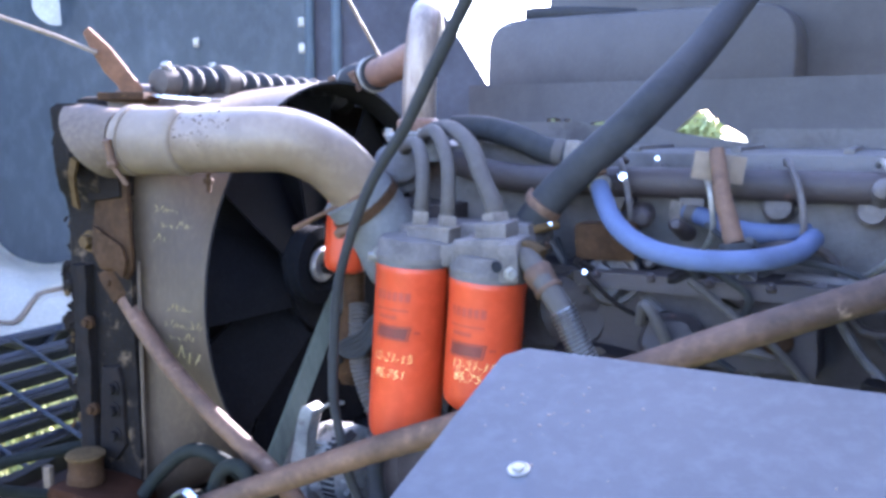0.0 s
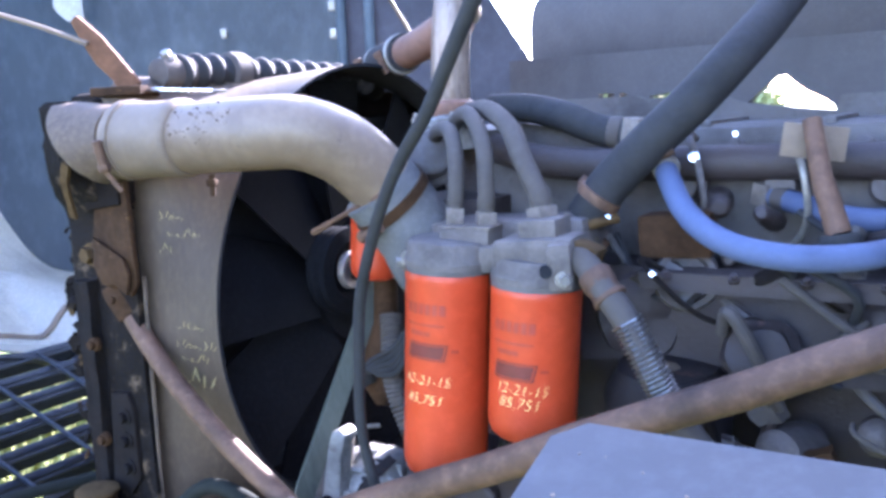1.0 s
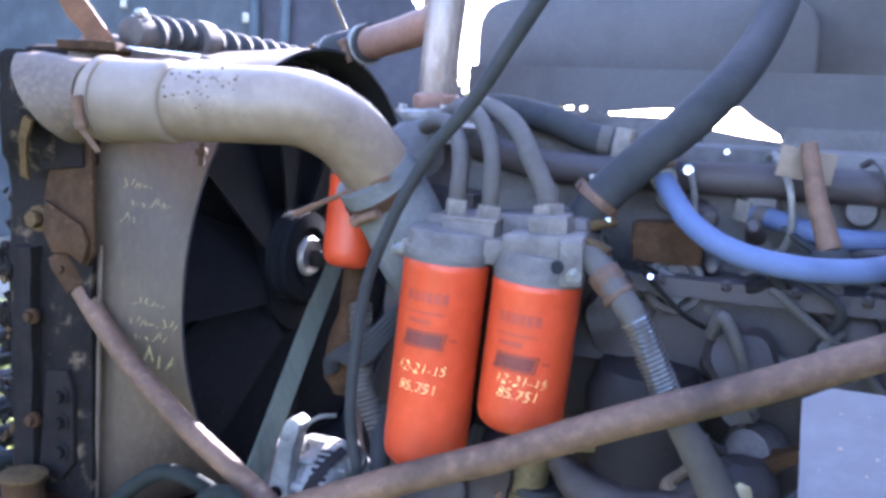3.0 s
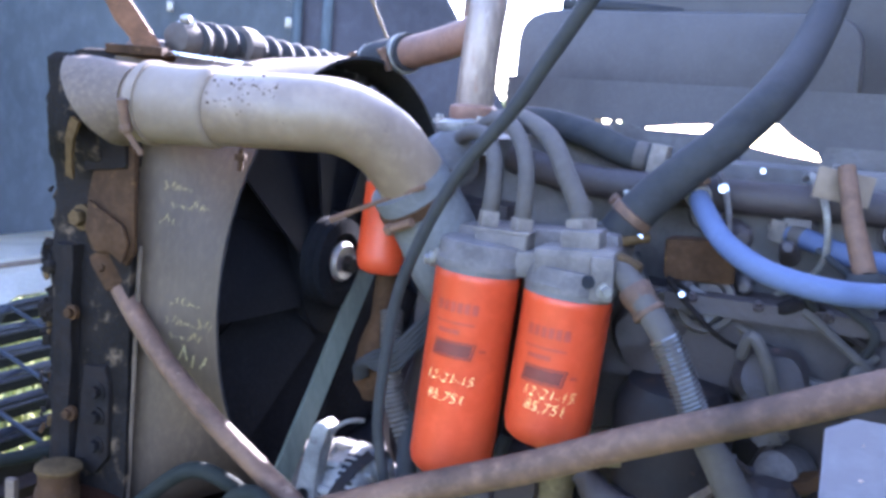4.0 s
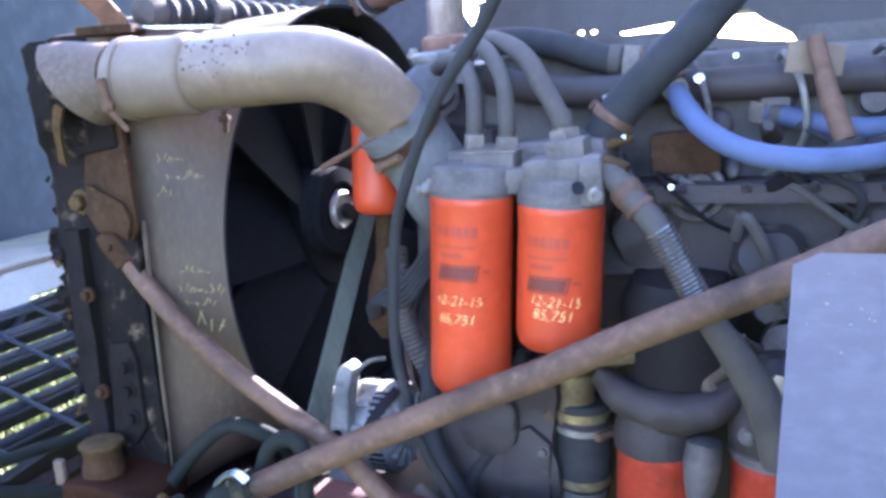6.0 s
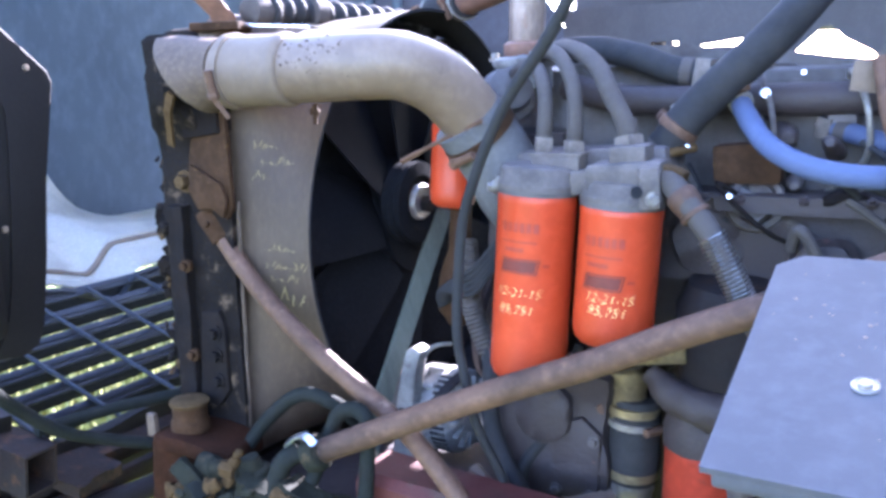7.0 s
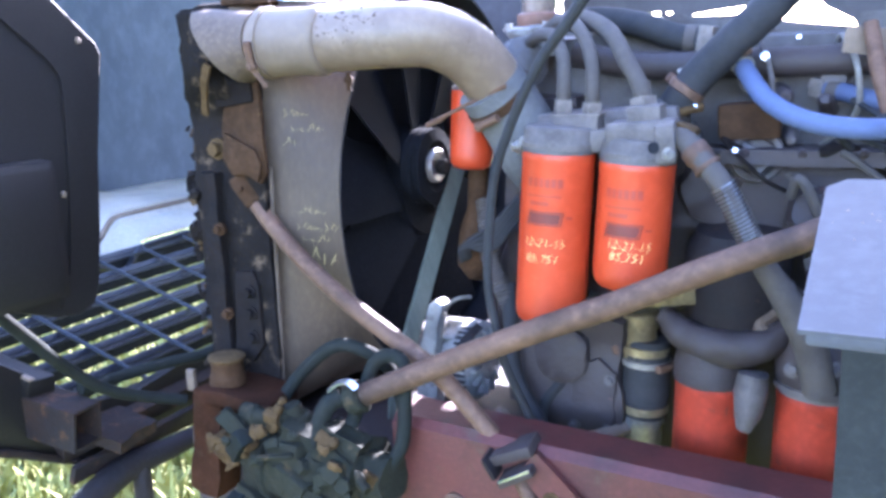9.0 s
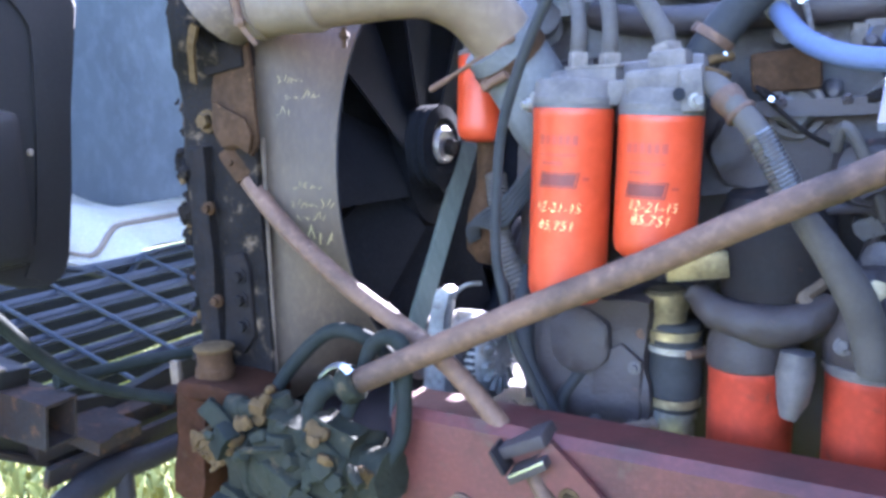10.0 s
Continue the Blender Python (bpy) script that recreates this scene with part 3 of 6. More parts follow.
bm = bmesh.new()
outer = skin(bm, loft(-1.085, -0.945, 0.0, 7) + [[Vector((x, YC + r * math.cos(2 * math.pi * k / N), ZC + r * math.sin(2 * math.pi * k / N))) for k in range(N)] for x, r in ((-0.925, RR), (-0.918, RR + 0.002))])
shroud_shell = part("shell", bm, M_SHROUD, shroud)
# inner skin coloured darker than the shell for the shade inside
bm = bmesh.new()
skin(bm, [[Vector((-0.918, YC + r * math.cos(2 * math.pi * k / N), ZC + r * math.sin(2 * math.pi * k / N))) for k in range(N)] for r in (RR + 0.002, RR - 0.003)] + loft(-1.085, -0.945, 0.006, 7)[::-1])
part("inner_face", bm, M_SHROUD_IN, shroud, "inside of the shroud, recess shade put into its dark colour")
# faded marker writing on the side of the shroud, too worn to read
for k, (x, z, n, w) in enumerate(((-0.985, 1.475, 4, 0.010), (-0.97, 1.452, 5, 0.010), (-0.99, 1.43, 2, 0.012), (-0.985, 1.325, 6, 0.009), (-0.978, 1.298, 6, 0.011), (-0.965, 1.28, 4, 0.010), (-0.962, 1.245, 3, 0.018))):
    for i in range(n):
        bm = bmesh.new()
        xx = x - 0.022 + i * w * 1.15
        yy = 0.9265 - 0.10 * (abs(xx + 0.945)) ** 1.0
        h = w * (1.1 if k < 6 else 1.5)
        for j in range(2):
            p = Vector((xx + j * w * 0.5, yy - 0.002, z + (0.3 * h if (i + j) % 2 else 0)))
            q = p + Vector((w * (0.55, -0.35, 0.1, 0.5)[(i * 3 + k + j) % 4], 0.0, h * (0.2, 0.7, 0.6, -0.1)[(i + k * 2 + j) % 4]))
            sweep([p, q], 0.0006 if k < 6 else 0.0011, 5, bm)
        part("marker_stroke", bm, M_MARKER_OLD, shroud_shell, "worn yellow paint-marker strokes")

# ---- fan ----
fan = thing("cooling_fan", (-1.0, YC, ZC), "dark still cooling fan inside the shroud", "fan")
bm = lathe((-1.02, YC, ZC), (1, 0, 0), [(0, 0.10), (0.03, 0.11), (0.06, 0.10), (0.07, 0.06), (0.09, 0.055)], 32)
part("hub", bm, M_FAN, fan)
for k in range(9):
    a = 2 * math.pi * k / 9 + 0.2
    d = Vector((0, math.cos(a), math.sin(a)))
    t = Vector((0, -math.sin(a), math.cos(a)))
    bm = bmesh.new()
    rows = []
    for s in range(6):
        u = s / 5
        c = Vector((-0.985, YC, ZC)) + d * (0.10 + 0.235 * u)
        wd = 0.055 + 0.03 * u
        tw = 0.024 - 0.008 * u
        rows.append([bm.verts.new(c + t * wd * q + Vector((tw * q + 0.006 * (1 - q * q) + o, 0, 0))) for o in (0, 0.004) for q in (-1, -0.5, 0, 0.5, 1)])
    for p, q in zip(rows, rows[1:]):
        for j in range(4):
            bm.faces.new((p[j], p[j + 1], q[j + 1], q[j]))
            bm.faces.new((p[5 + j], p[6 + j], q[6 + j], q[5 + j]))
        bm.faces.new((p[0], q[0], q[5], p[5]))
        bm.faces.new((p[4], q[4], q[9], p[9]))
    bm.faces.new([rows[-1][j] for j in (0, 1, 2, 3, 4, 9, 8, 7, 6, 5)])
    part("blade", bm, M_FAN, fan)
# disc added behind the belt to keep a sun patch off the rail
crank = thing("crank_sun_block", (-0.78, 1.28, 1.14), "dark disc in the crank pulley's place, added to block sun", "pulley")
bm = lathe((-0.80, 1.28, 1.14), (1, 0, 0), [(0, 0.05), (0.004, 0.105), (0.018, 0.112), (0.024, 0.104), (0.030, 0.112), (0.044, 0.112), (0.05, 0.06), (0.10, 0.055)], 40)
part("sheave", rough_up(bm, 0.001, 30), M_MURK, crank)
pulley = thing("fan_pulley", (-0.87, 1.21, 1.37), "rust-stained fan hub pulley with a bright centre", "pulley")
bm = lathe((-0.925, 1.16, 1.37), (1, 0, 0), [(0, 0.04), (0.015, 0.066), (0.026, 0.066), (0.032, 0.058), (0.038, 0.066), (0.048, 0.066), (0.051, 0.045), (0.045, 0.036)], 36)
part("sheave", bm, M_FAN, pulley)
bm = lathe((-0.885, 1.158, 1.372), (1, -0.05, 0), [(0, 0.03), (0.012, 0.029), (0.016, 0.026), (0.014, 0.020), (0.012, 0.0)], 28)
part("hub_cap", bm, M_HUB, pulley, "bright worn hub cap")
part("hub_bolt", hexnut((-0.872, 1.162, 1.368), (1, -0.05, 0), 0.014, 0.014), M_RAD, pulley)

# ---- charge pipe ----
PIPE = [(-1.045, 0.868, 1.583), (-0.96, 0.874, 1.583), (-0.87, 0.884, 1.583), (-0.795, 0.894, 1.585), (-0.750, 0.923, 1.583), (-0.718, 0.960, 1.562), (-0.699, 0.991, 1.530), (-0.687, 1.015, 1.500)]
pipe = thing("intake_pipe", (-0.88, 0.89, 1.53), "weathered grey-brown steel pipe with an elbow", "pipe")
pp = smooth_path(PIPE, 10)
part("tube", sweep(pp, 0.0435, 32), M_PIPE, pipe)
ax = (Vector(PIPE[1]) - Vector(PIPE[0])).normalized()
bm = lathe(Vector(PIPE[0]) + ax * 0.048, ax, [(0, 0.045), (0.002, 0.0475), (0.03, 0.0482), (0.08, 0.0470), (0.094, 0.0488), (0.100, 0.0488), (0.106, 0.0465), (0.108, 0.0435)], 36)
part("sleeve", bm, M_SLEEVE, pipe, "pale grey rubber coupling sleeve")
clamp_band(Vector(PIPE[0]) + ax * 0.06, ax, 0.0488, 0.013, pipe, M_SLEEVE, (-0.1, -1, -0.25))
part("clamp_tail", strap([(-0.985, 0.822, 1.552), (-0.978, 0.824, 1.543), (-0.965, 0.832, 1.522)], 0.007, 0.002, (0.2, -1, -0.1)), M_BAR, pipe, "loose tail of the clamp band")
sweep_bm = sweep([(-0.862, 0.884, 1.538), (-0.862, 0.884, 1.512)], 0.0035, 8)
hexnut((-0.862, 0.884, 1.532), (0, 0, -1), 0.007, 0.008, sweep_bm)
part("drain_bolt", sweep_bm, M_BRACKET, pipe, "rusty bolt hanging under the pipe")
rng = random.Random(17)
for k in range(90):
    u, a, r = rng.gauss(0.34, 0.085), rng.gauss(0.45, 0.33), rng.choice((0.0008, 0.001, 0.0014, 0.002))
    c = pp[min(len(pp) - 2, max(1, int(u * len(pp))))] + Vector((rng.uniform(-0.006, 0.006), 0, 0))
    out = Vector((0, -math.cos(a), math.sin(a)))
    bm = bmesh.new()
    bmesh.ops.create_icosphere(bm, subdivisions=1, radius=r, matrix=Matrix.Translation(c + out * 0.0437) @ Matrix.Diagonal((1.3, 0.5, 0.8, 1)))
    part("rust_pit", bm, M_BRACKET, pipe, "dark rust pit in the steel")
# elbow hose below the pipe
hose = thing("elbow_hose", (-0.66, 1.03, 1.38), "bluish grey rubber elbow hose clamped to the pipe", "hose")
HP = [(-0.70, 1.0, 1.515), (-0.685, 1.02, 1.485), (-0.668, 1.035, 1.45), (-0.65, 1.045, 1.41), (-0.62, 1.07, 1.37)]
part("hose_body", sweep(smooth_path(HP, 6), 0.051, 32), M_ELBOW, hose)
clamp_band((-0.689, 1.015, 1.493), Vector(HP[1]) - Vector(HP[0]), 0.0515, 0.014, hose, M_BRACKET, (-0.2, -1, 0.1))
bm = sweep([(-0.78, 0.985, 1.462), (-0.72, 0.972, 1.487), (-0.655, 0.96, 1.512)], 0.003, 8)
sweep([(-0.795, 0.985, 1.455), (-0.765, 0.982, 1.468)], 0.0042, 8, bm)
part("clamp_bolt", bm, M_BAR, hose, "long rusty clamp bolt")


# ---- spin-on filters ----
def wrap_text(body, size, can, height, angle, lean=0.0, flip=False):
    """Letters of the built-in font laid round a can; angle: degrees about the can's axis, from -Y towards +X."""
    a, axis, r = can
    cu = bpy.data.curves.new("letters", "FONT")
    cu.body, cu.size, cu.align_x, cu.resolution_u, cu.shear, cu.offset = body, size, "CENTER", 2, 0.22, -0.0005
    ob = bpy.data.objects.new("letters", cu)
    scene.collection.objects.link(ob)
    me = bpy.data.meshes.new_from_object(ob.evaluated_get(bpy.context.evaluated_depsgraph_get()))
    bm = bmesh.new()
    bm.from_mesh(me)
    bpy.data.objects.remove(ob)
    bpy.data.curves.remove(cu)
    bpy.data.meshes.remove(me)
    bmesh.ops.subdivide_edges(bm, edges=[e for e in bm.edges if e.calc_length() > 0.006], cuts=2)
    for v in bm.verts:
        u, w = v.co.x, v.co.y
        u, w = u * math.cos(lean) - w * math.sin(lean), u * math.sin(lean) + w * math.cos(lean)
        if flip:
            u, w = -u, -w
        place_on_can(v, u, w, can, height, angle)
    return bm


def place_on_can(v, u, w, can, height, angle):
    a, axis, r = can
    th = radians(angle) + u / r
    out = Vector((math.sin(th), -math.cos(th), 0))
    out = (out - axis * out.dot(axis)).normalized()
    v.co = a + axis * (height + w) + out * (r + 0.0006)


def patch_on_can(u0, u1, w0, w1, can, height, angle, n=10, shear=0.0):
    bm = bmesh.new()
    rows = [[bm.verts.new() for _ in range(n + 1)] for _ in range(2)]
    for j, w in enumerate((w0, w1)):
        for i in range(n + 1):
            place_on_can(rows[j][i], u0 + (u1 - u0) * i / n + shear * j, w, can, height, angle)
    for i in range(n):
        bm.faces.new((rows[0][i], rows[0][i + 1], rows[1][i + 1], rows[1][i]))
    return bm


def spin_filter(top, axis, length, r, label, marks=True, angle=-14, name="spin_on_filter", group="orange filters", paint=None):
    """A spin-on can hanging from its top; the axis points up."""
    axis = Vector(axis).normalized()
    top = Vector(top)
    a = top - axis * length
    t = thing(name, a, label, "filter", group)
    prof = [(0, 0), (0.0005, r * 0.55), (0.004, r * 0.80), (0.010, r * 0.93), (0.020, r * 0.99), (0.028, r), (length - 0.014, r), (length - 0.011, r * 1.012), (length - 0.004, r * 1.012), (length - 0.001, r * 0.985), (length, r * 0.95)]
    part("can", lathe(a, axis, prof, 48), paint or M_ORANGE, t)
    part("gasket_rim", lathe(top - axis * 0.002, axis, [(0, r * 0.985), (0.0, r * 1.015), (0.006, r * 1.015), (0.008, r * 0.9)], 40), M_ENGINE, t, "dark seam at the filter's rim")
    if not marks:
        return t
    can = (a, axis, r)
    h = length - 0.046
    for k, (u0, u1, w0, w1) in enumerate(((-0.026, -0.019, 0, 0.012), (-0.0165, -0.0105, 0, 0.012), (-0.008, -0.002, 0, 0.012), (0.0005, 0.0065, 0, 0.012), (0.009, 0.015, 0, 0.012), (0.0175, 0.0245, 0, 0.012), (-0.026, 0.023, -0.013, -0.0105), (0.031, 0.040, -0.042, -0.038))):
        part("print_bar", patch_on_can(u0, u1, w0, w1, can, h, angle - 4), M_PRINT_FADED, t, "faded print on the can")
    hb = length - 0.0915
    bm = bmesh.new()
    for u0, u1, w0, w1, sh in ((-0.024, 0.024, 0.0115, 0.013, 0.004), (-0.027, 0.021, -0.0065, -0.005, 0.0), (-0.0275, -0.0255, -0.0065, 0.013, 0.004), (0.0205, 0.0225, -0.0065, 0.013, 0.004)):
        p = patch_on_can(u0, u1, w0, w1, can, hb, angle - 2, 10, sh if w1 - w0 > 0.01 else 0)
        me = bpy.data.meshes.new("tmp")
        p.to_mesh(me)
        p.free()
        bm.from_mesh(me)
        bpy.data.meshes.remove(me)
    badge = part("badge_frame", bm, M_PRINT, t, "dark outlined badge")
    part("badge_bar", patch_on_can(-0.0245, 0.0195, -0.0040, 0.0105, can, hb, angle - 2, 10, 0.003), M_PRINT, badge, "dark print inside the badge")
    part("print_line", patch_on_can(-0.022, 0.006, 0.021, 0.026, can, hb, angle - 3), M_PRINT_FADED, t)
    return t


def handwriting(t, top, axis, length, r, date_h, num_h, angle, size, lean):
    axis = Vector(axis).normalized()
    can = (Vector(top) - axis * length, axis, r)
    part("date", wrap_text("12-21-15", size, can, date_h, angle, lean), M_MARKER, t, "date written in yellow paint marker")
    part("number", wrap_text("85,751", size * 1.05, can, num_h, angle - 2, lean), M_MARKER, t, "figures written in yellow paint marker")


FAX = Vector((0.061, 0.02, 0.998))
FA_TOP, FB_TOP = (-0.583, 0.972, 1.424), (-0.477, 0.982, 1.411)
fa = spin_filter(FA_TOP, FAX, 0.248, 0.0498, "tall orange spin-on fuel filter with a handwritten date", True, 4)
handwriting(fa, FA_TOP, FAX, 0.248, 0.0498, 0.121, 0.0985, 1, 0.0166, -0.02)
fb = spin_filter(FB_TOP, FAX, 0.176, 0.0498, "short orange spin-on fuel filter with a handwritten date", True, 2)
handwriting(fb, FB_TOP, FAX, 0.176, 0.0498, 0.063, 0.047, 9, 0.0168, -0.03)

# filter head
head = thing("twin_filter_manifold", (-0.53, 0.98, 1.415), "cast grey twin filter head with hose ports", "filter head")
for (x, y, z), tall in ((FA_TOP, 0.030), (FB_TOP, 0.026)):
    bm = lathe(Vector((x, y, z)) + FAX * 0.003, FAX, [(0, 0.046), (0.001, 0.0515), (0.008, 0.0518), (0.011, 0.0495), (tall - 0.004, 0.0488), (tall, 0.0455), (tall + 0.001, 0.0)], 40)
    part("filter_seat", rough_up(bm, 0.0012, 60), M_HEAD, head)
bm = box((-0.535, 0.985, 1.437), (0.09, 0.055, 0.030), rot(0, -3, 4), 0.006)
part("bridge", rough_up(bm, 0.001, 60), M_HEAD, head)
bm = box((-0.560, 0.985, 1.459), (0.062, 0.040, 0.020), rot(0, 0, 4), 0.003)
part("port_block", bm, M_HEAD, head)
bm = box((-0.560, 0.983, 1.4705), (0.066, 0.036, 0.003), rot(0, 0, 4), 0.0008)
part("port_plate", bm, M_FITTING, head, "bright edge of the port plate")
bm = box((-0.470, 0.985, 1.446), (0.092, 0.075, 0.036), rot(0, -3, 6), 0.009)
bmesh.ops.subdivide_edges(bm, edges=bm.edges[:], cuts=2, use_grid_fill=True)
part("cast_body", rough_up(bm, 0.0018, 50), M_HEAD, head)
bm = box((-0.467, 0.985, 1.470), (0.044, 0.05, 0.026), rot(0, -3, 4), 0.005)
part("port_boss", rough_up(bm, 0.001, 60), M_HEAD, head)
bm = box((-0.437, 0.968, 1.436), (0.026, 0.052, 0.050), rot(0, -3, 10), 0.006)
part("side_boss", rough_up(bm, 0.001, 60), M_HEAD, head)
# dark disc painted for the shade in the port
part("blind_hole", lathe((-0.446, 0.9405, 1.432), (0.05, -1, 0), [(0, 0.007), (0.0006, 0.0075), (0.0012, 0.006), (0.0012, 0)], 18), M_SHROUD_IN, head, "dark threaded port")
bm = box((-0.53, 1.05, 1.45), (0.20, 0.09, 0.05), rot(0, -3, 0), 0.01)
part("mounting_arm", bm, M_ENGINE_B, head)
for p, d in (((-0.625, 0.955, 1.437), (-0.5, -0.8, 0.2)), ((-0.642, 0.965, 1.428), (-0.8, -0.5, 0)), ((-0.428, 0.945, 1.424), (0.5, -0.8, 0))):
    part("bleed_screw", bolt(p, d, 0.006), M_NUT, head, "small plated screw")


# ---- hoses ----
def line_hose(name, pts, r, mat, label, nuts=(), group="", seg=14, n=8, category="hose"):
    """A hose with ferrules; nuts: which ends carry a fitting (0 start, 1 end)."""
    path = smooth_path(pts, n)
    t = thing(name, path[0], label, category, group)
    part("hose_body", sweep(path, r, seg), mat, t)
    for e in nuts:
        p, q = (path[0], path[2]) if e == 0 else (path[-1], path[-3])
        d = (q - p).normalized()
        bm = box(p + d * 0.005, (r * 2.1, r * 2.1, 0.020), d.to_track_quat("Z", "Y").to_matrix(), 0.0012)
        nut = part("end_nut", bm, M_FITTING, t, "plated hose nut")
        bm = lathe(p + d * 0.018, d, [(0, r * 0.9), (0.002, r * 1.05), (0.014, r * 1.05), (0.017, r * 1.0)], 16)
        part("ferrule", bm, M_HOSE, nut)
    return t


line_hose("fuel_hose", [(-0.585, 0.992, 1.475), (-0.583, 0.995, 1.52), (-0.592, 1.01, 1.555), (-0.618, 1.04, 1.578), (-0.66, 1.08, 1.575), (-0.70, 1.13, 1.55)], 0.0098, M_HOSE, "dusty grey fuel hose arching from the filter head", (0,), "fuel hoses")
line_hose("fuel_hose", [(-0.544, 0.992, 1.471), (-0.543, 0.995, 1.52), (-0.554, 1.01, 1.56), (-0.585, 1.04, 1.592), (-0.63, 1.09, 1.595), (-0.68, 1.14, 1.57)], 0.0098, M_HOSE, "dusty grey fuel hose arching from the filter head", (0,), "fuel hoses")
line_hose("fuel_hose", [(-0.472, 0.992, 1.478), (-0.478, 0.995, 1.505), (-0.500, 1.005, 1.54), (-0.53, 1.03, 1.578), (-0.58, 1.07, 1.600), (-0.64, 1.13, 1.60)], 0.0118, M_HOSE, "dusty grey fuel hose with a ferrule above the filter", (0,), "fuel hoses")
guard = line_hose("oil_hose", [(-0.430, 0.975, 1.446), (-0.412, 0.962, 1.440), (-0.390, 0.95, 1.420), (-0.362, 0.945, 1.387), (-0.338, 0.945, 1.342), (-0.318, 0.948, 1.30), (-0.286, 0.955, 1.25), (-0.255, 0.965, 1.19), (-0.24, 0.98, 1.12)], lambda u: 0.0142 + 0.006 * min(1.0, max(0.0, (u - 0.5) * 4)), M_HOSE, "grey hose with a bright spring guard running down", ())
bm = box((-0.415, 0.975, 1.445), (0.03, 0.028, 0.028), rot(0, 20, 0), 0.005)
part("elbow_fitting", bm, M_TAN, guard, "plated elbow fitting")
bm = lathe((-0.402, 0.957, 1.431), (0.66, -0.2, -0.72), [(0, 0.016), (0.003, 0.018), (0.016, 0.018), (0.02, 0.0165), (0.028, 0.0165), (0.03, 0.0185), (0.034, 0.0185), (0.036, 0.016)], 18)
part("ferrule", bm, M_BAR, guard)
sp = smooth_path([(-0.362, 0.945, 1.387), (-0.338, 0.945, 1.342), (-0.318, 0.948, 1.30)], 60)
bm = bmesh.new()
coil = []
for i, p in enumerate(sp):
    d = (sp[min(i + 1, len(sp) - 1)] - sp[max(i - 1, 0)]).normalized()
    s = (Vector((0, 1, 0)) - d * d.y).normalized()
    w = d.cross(s)
    a = i * 1.05
    coil.append(p + 0.0155 * (math.cos(a) * s + math.sin(a) * w))
sweep(coil, 0.0014, 5, bm)
part("spring_guard", bm, M_SPRING, guard, "bright steel spring guard")

blue = line_hose("blue_hose", [(-0.372, 1.09, 1.540), (-0.352, 1.055, 1.515), (-0.325, 1.02, 1.487), (-0.29, 0.99, 1.468), (-0.25, 0.97, 1.458), (-0.20, 0.965, 1.454), (-0.15, 0.985, 1.456), (-0.115, 1.03, 1.462), (-0.105, 1.10, 1.47)], 0.0125, M_BLUE, "faded blue rubber hose looping along the engine", (), "blue hoses", 18)
clamp_band((-0.362, 1.073, 1.528), (0.02, -0.035, -0.025), 0.0126, 0.009, blue, M_NUT, (0, -1, 0.6))
line_hose("blue_hose", [(-0.275, 1.14, 1.495), (-0.24, 1.12, 1.488), (-0.20, 1.10, 1.478), (-0.16, 1.09, 1.474), (-0.11, 1.11, 1.475)], 0.012, M_BLUE, "short faded blue hose behind the longer one", (0,), "blue hoses", 18)
coolant = line_hose("coolant_hose", [(-0.445, 1.045, 1.475), (-0.42, 1.05, 1.51), (-0.385, 1.06, 1.548), (-0.335, 1.08, 1.598), (-0.30, 1.12, 1.645), (-0.278, 1.22, 1.70), (-0.26, 1.40, 1.79), (-0.25, 1.65, 1.90)], 0.0235, M_RUBBER, "thick black rubber hose rising beside the engine", (), "", 20)
clamp_band((-0.43, 1.048, 1.498), (0.025, 0.005, 0.035), 0.0238, 0.012, coolant, M_BAR, (-0.3, 1, 0.4))
clamp_band((-0.452, 1.043, 1.462), (0.025, 0.005, 0.035), 0.0225, 0.012, coolant, M_BRASS, (0.8, 1, 0))
line_hose("heater_hose", [(-0.64, 1.19, 1.602), (-0.58, 1.18, 1.600), (-0.52, 1.16, 1.588), (-0.47, 1.15, 1.570), (-0.42, 1.15, 1.562)], 0.019, M_RUBBER, "grey hose lying along the top of the engine", (1,), "", 18)
cable = line_hose("black_cable", [(-0.30, 0.77, 1.92), (-0.38, 0.795, 1.79), (-0.44, 0.81, 1.70), (-0.478, 0.82, 1.645), (-0.51, 0.83, 1.60), (-0.555, 0.842, 1.55), (-0.585, 0.85, 1.505), (-0.612, 0.86, 1.455), (-0.635, 0.87, 1.40), (-0.648, 0.878, 1.33), (-0.655, 0.884, 1.25), (-0.648, 0.89, 1.19), (-0.64, 0.90, 1.13), (-0.62, 0.93, 1.05), (-0.60, 0.96, 0.96)], lambda u: 0.0095 - 0.003 * min(1, u * 2.2), M_RUBBER, "black rubber cable hanging across the engine", (), "", 12, 8, "cable")
line_hose("wire_harness", [(-0.745, 1.075, 1.33), (-0.735, 1.06, 1.295), (-0.729, 1.05, 1.262), (-0.723, 1.05, 1.23), (-0.708, 1.05, 1.193), (-0.690, 1.05, 1.160), (-0.665, 1.05, 1.135)], lambda u: 0.015 + 0.0016 * math.sin(u * 210), M_HOSE, "ribbed grey wiring conduit beside the filters", (), "wiring", 14, 26)
for k in range(5):
    o = 0.0085 * k
    line_hose("wire", [(-0.775 + 0.3 * o, 1.045 + 0.2 * o, 1.235 + 0.2 * o), (-0.772 + 0.5 * o, 1.035, 1.258 + 0.1 * o), (-0.745 + 0.4 * o, 1.03, 1.280 - 0.6 * o), (-0.715 + 0.2 * o, 1.03, 1.297 - 0.9 * o), (-0.688, 1.035, 1.327 - o), (-0.66, 1.06, 1.365 - o)], 0.0038, M_RUBBER, "black wire bundled beside the filters", (), "wiring", 8, 6, "wire")
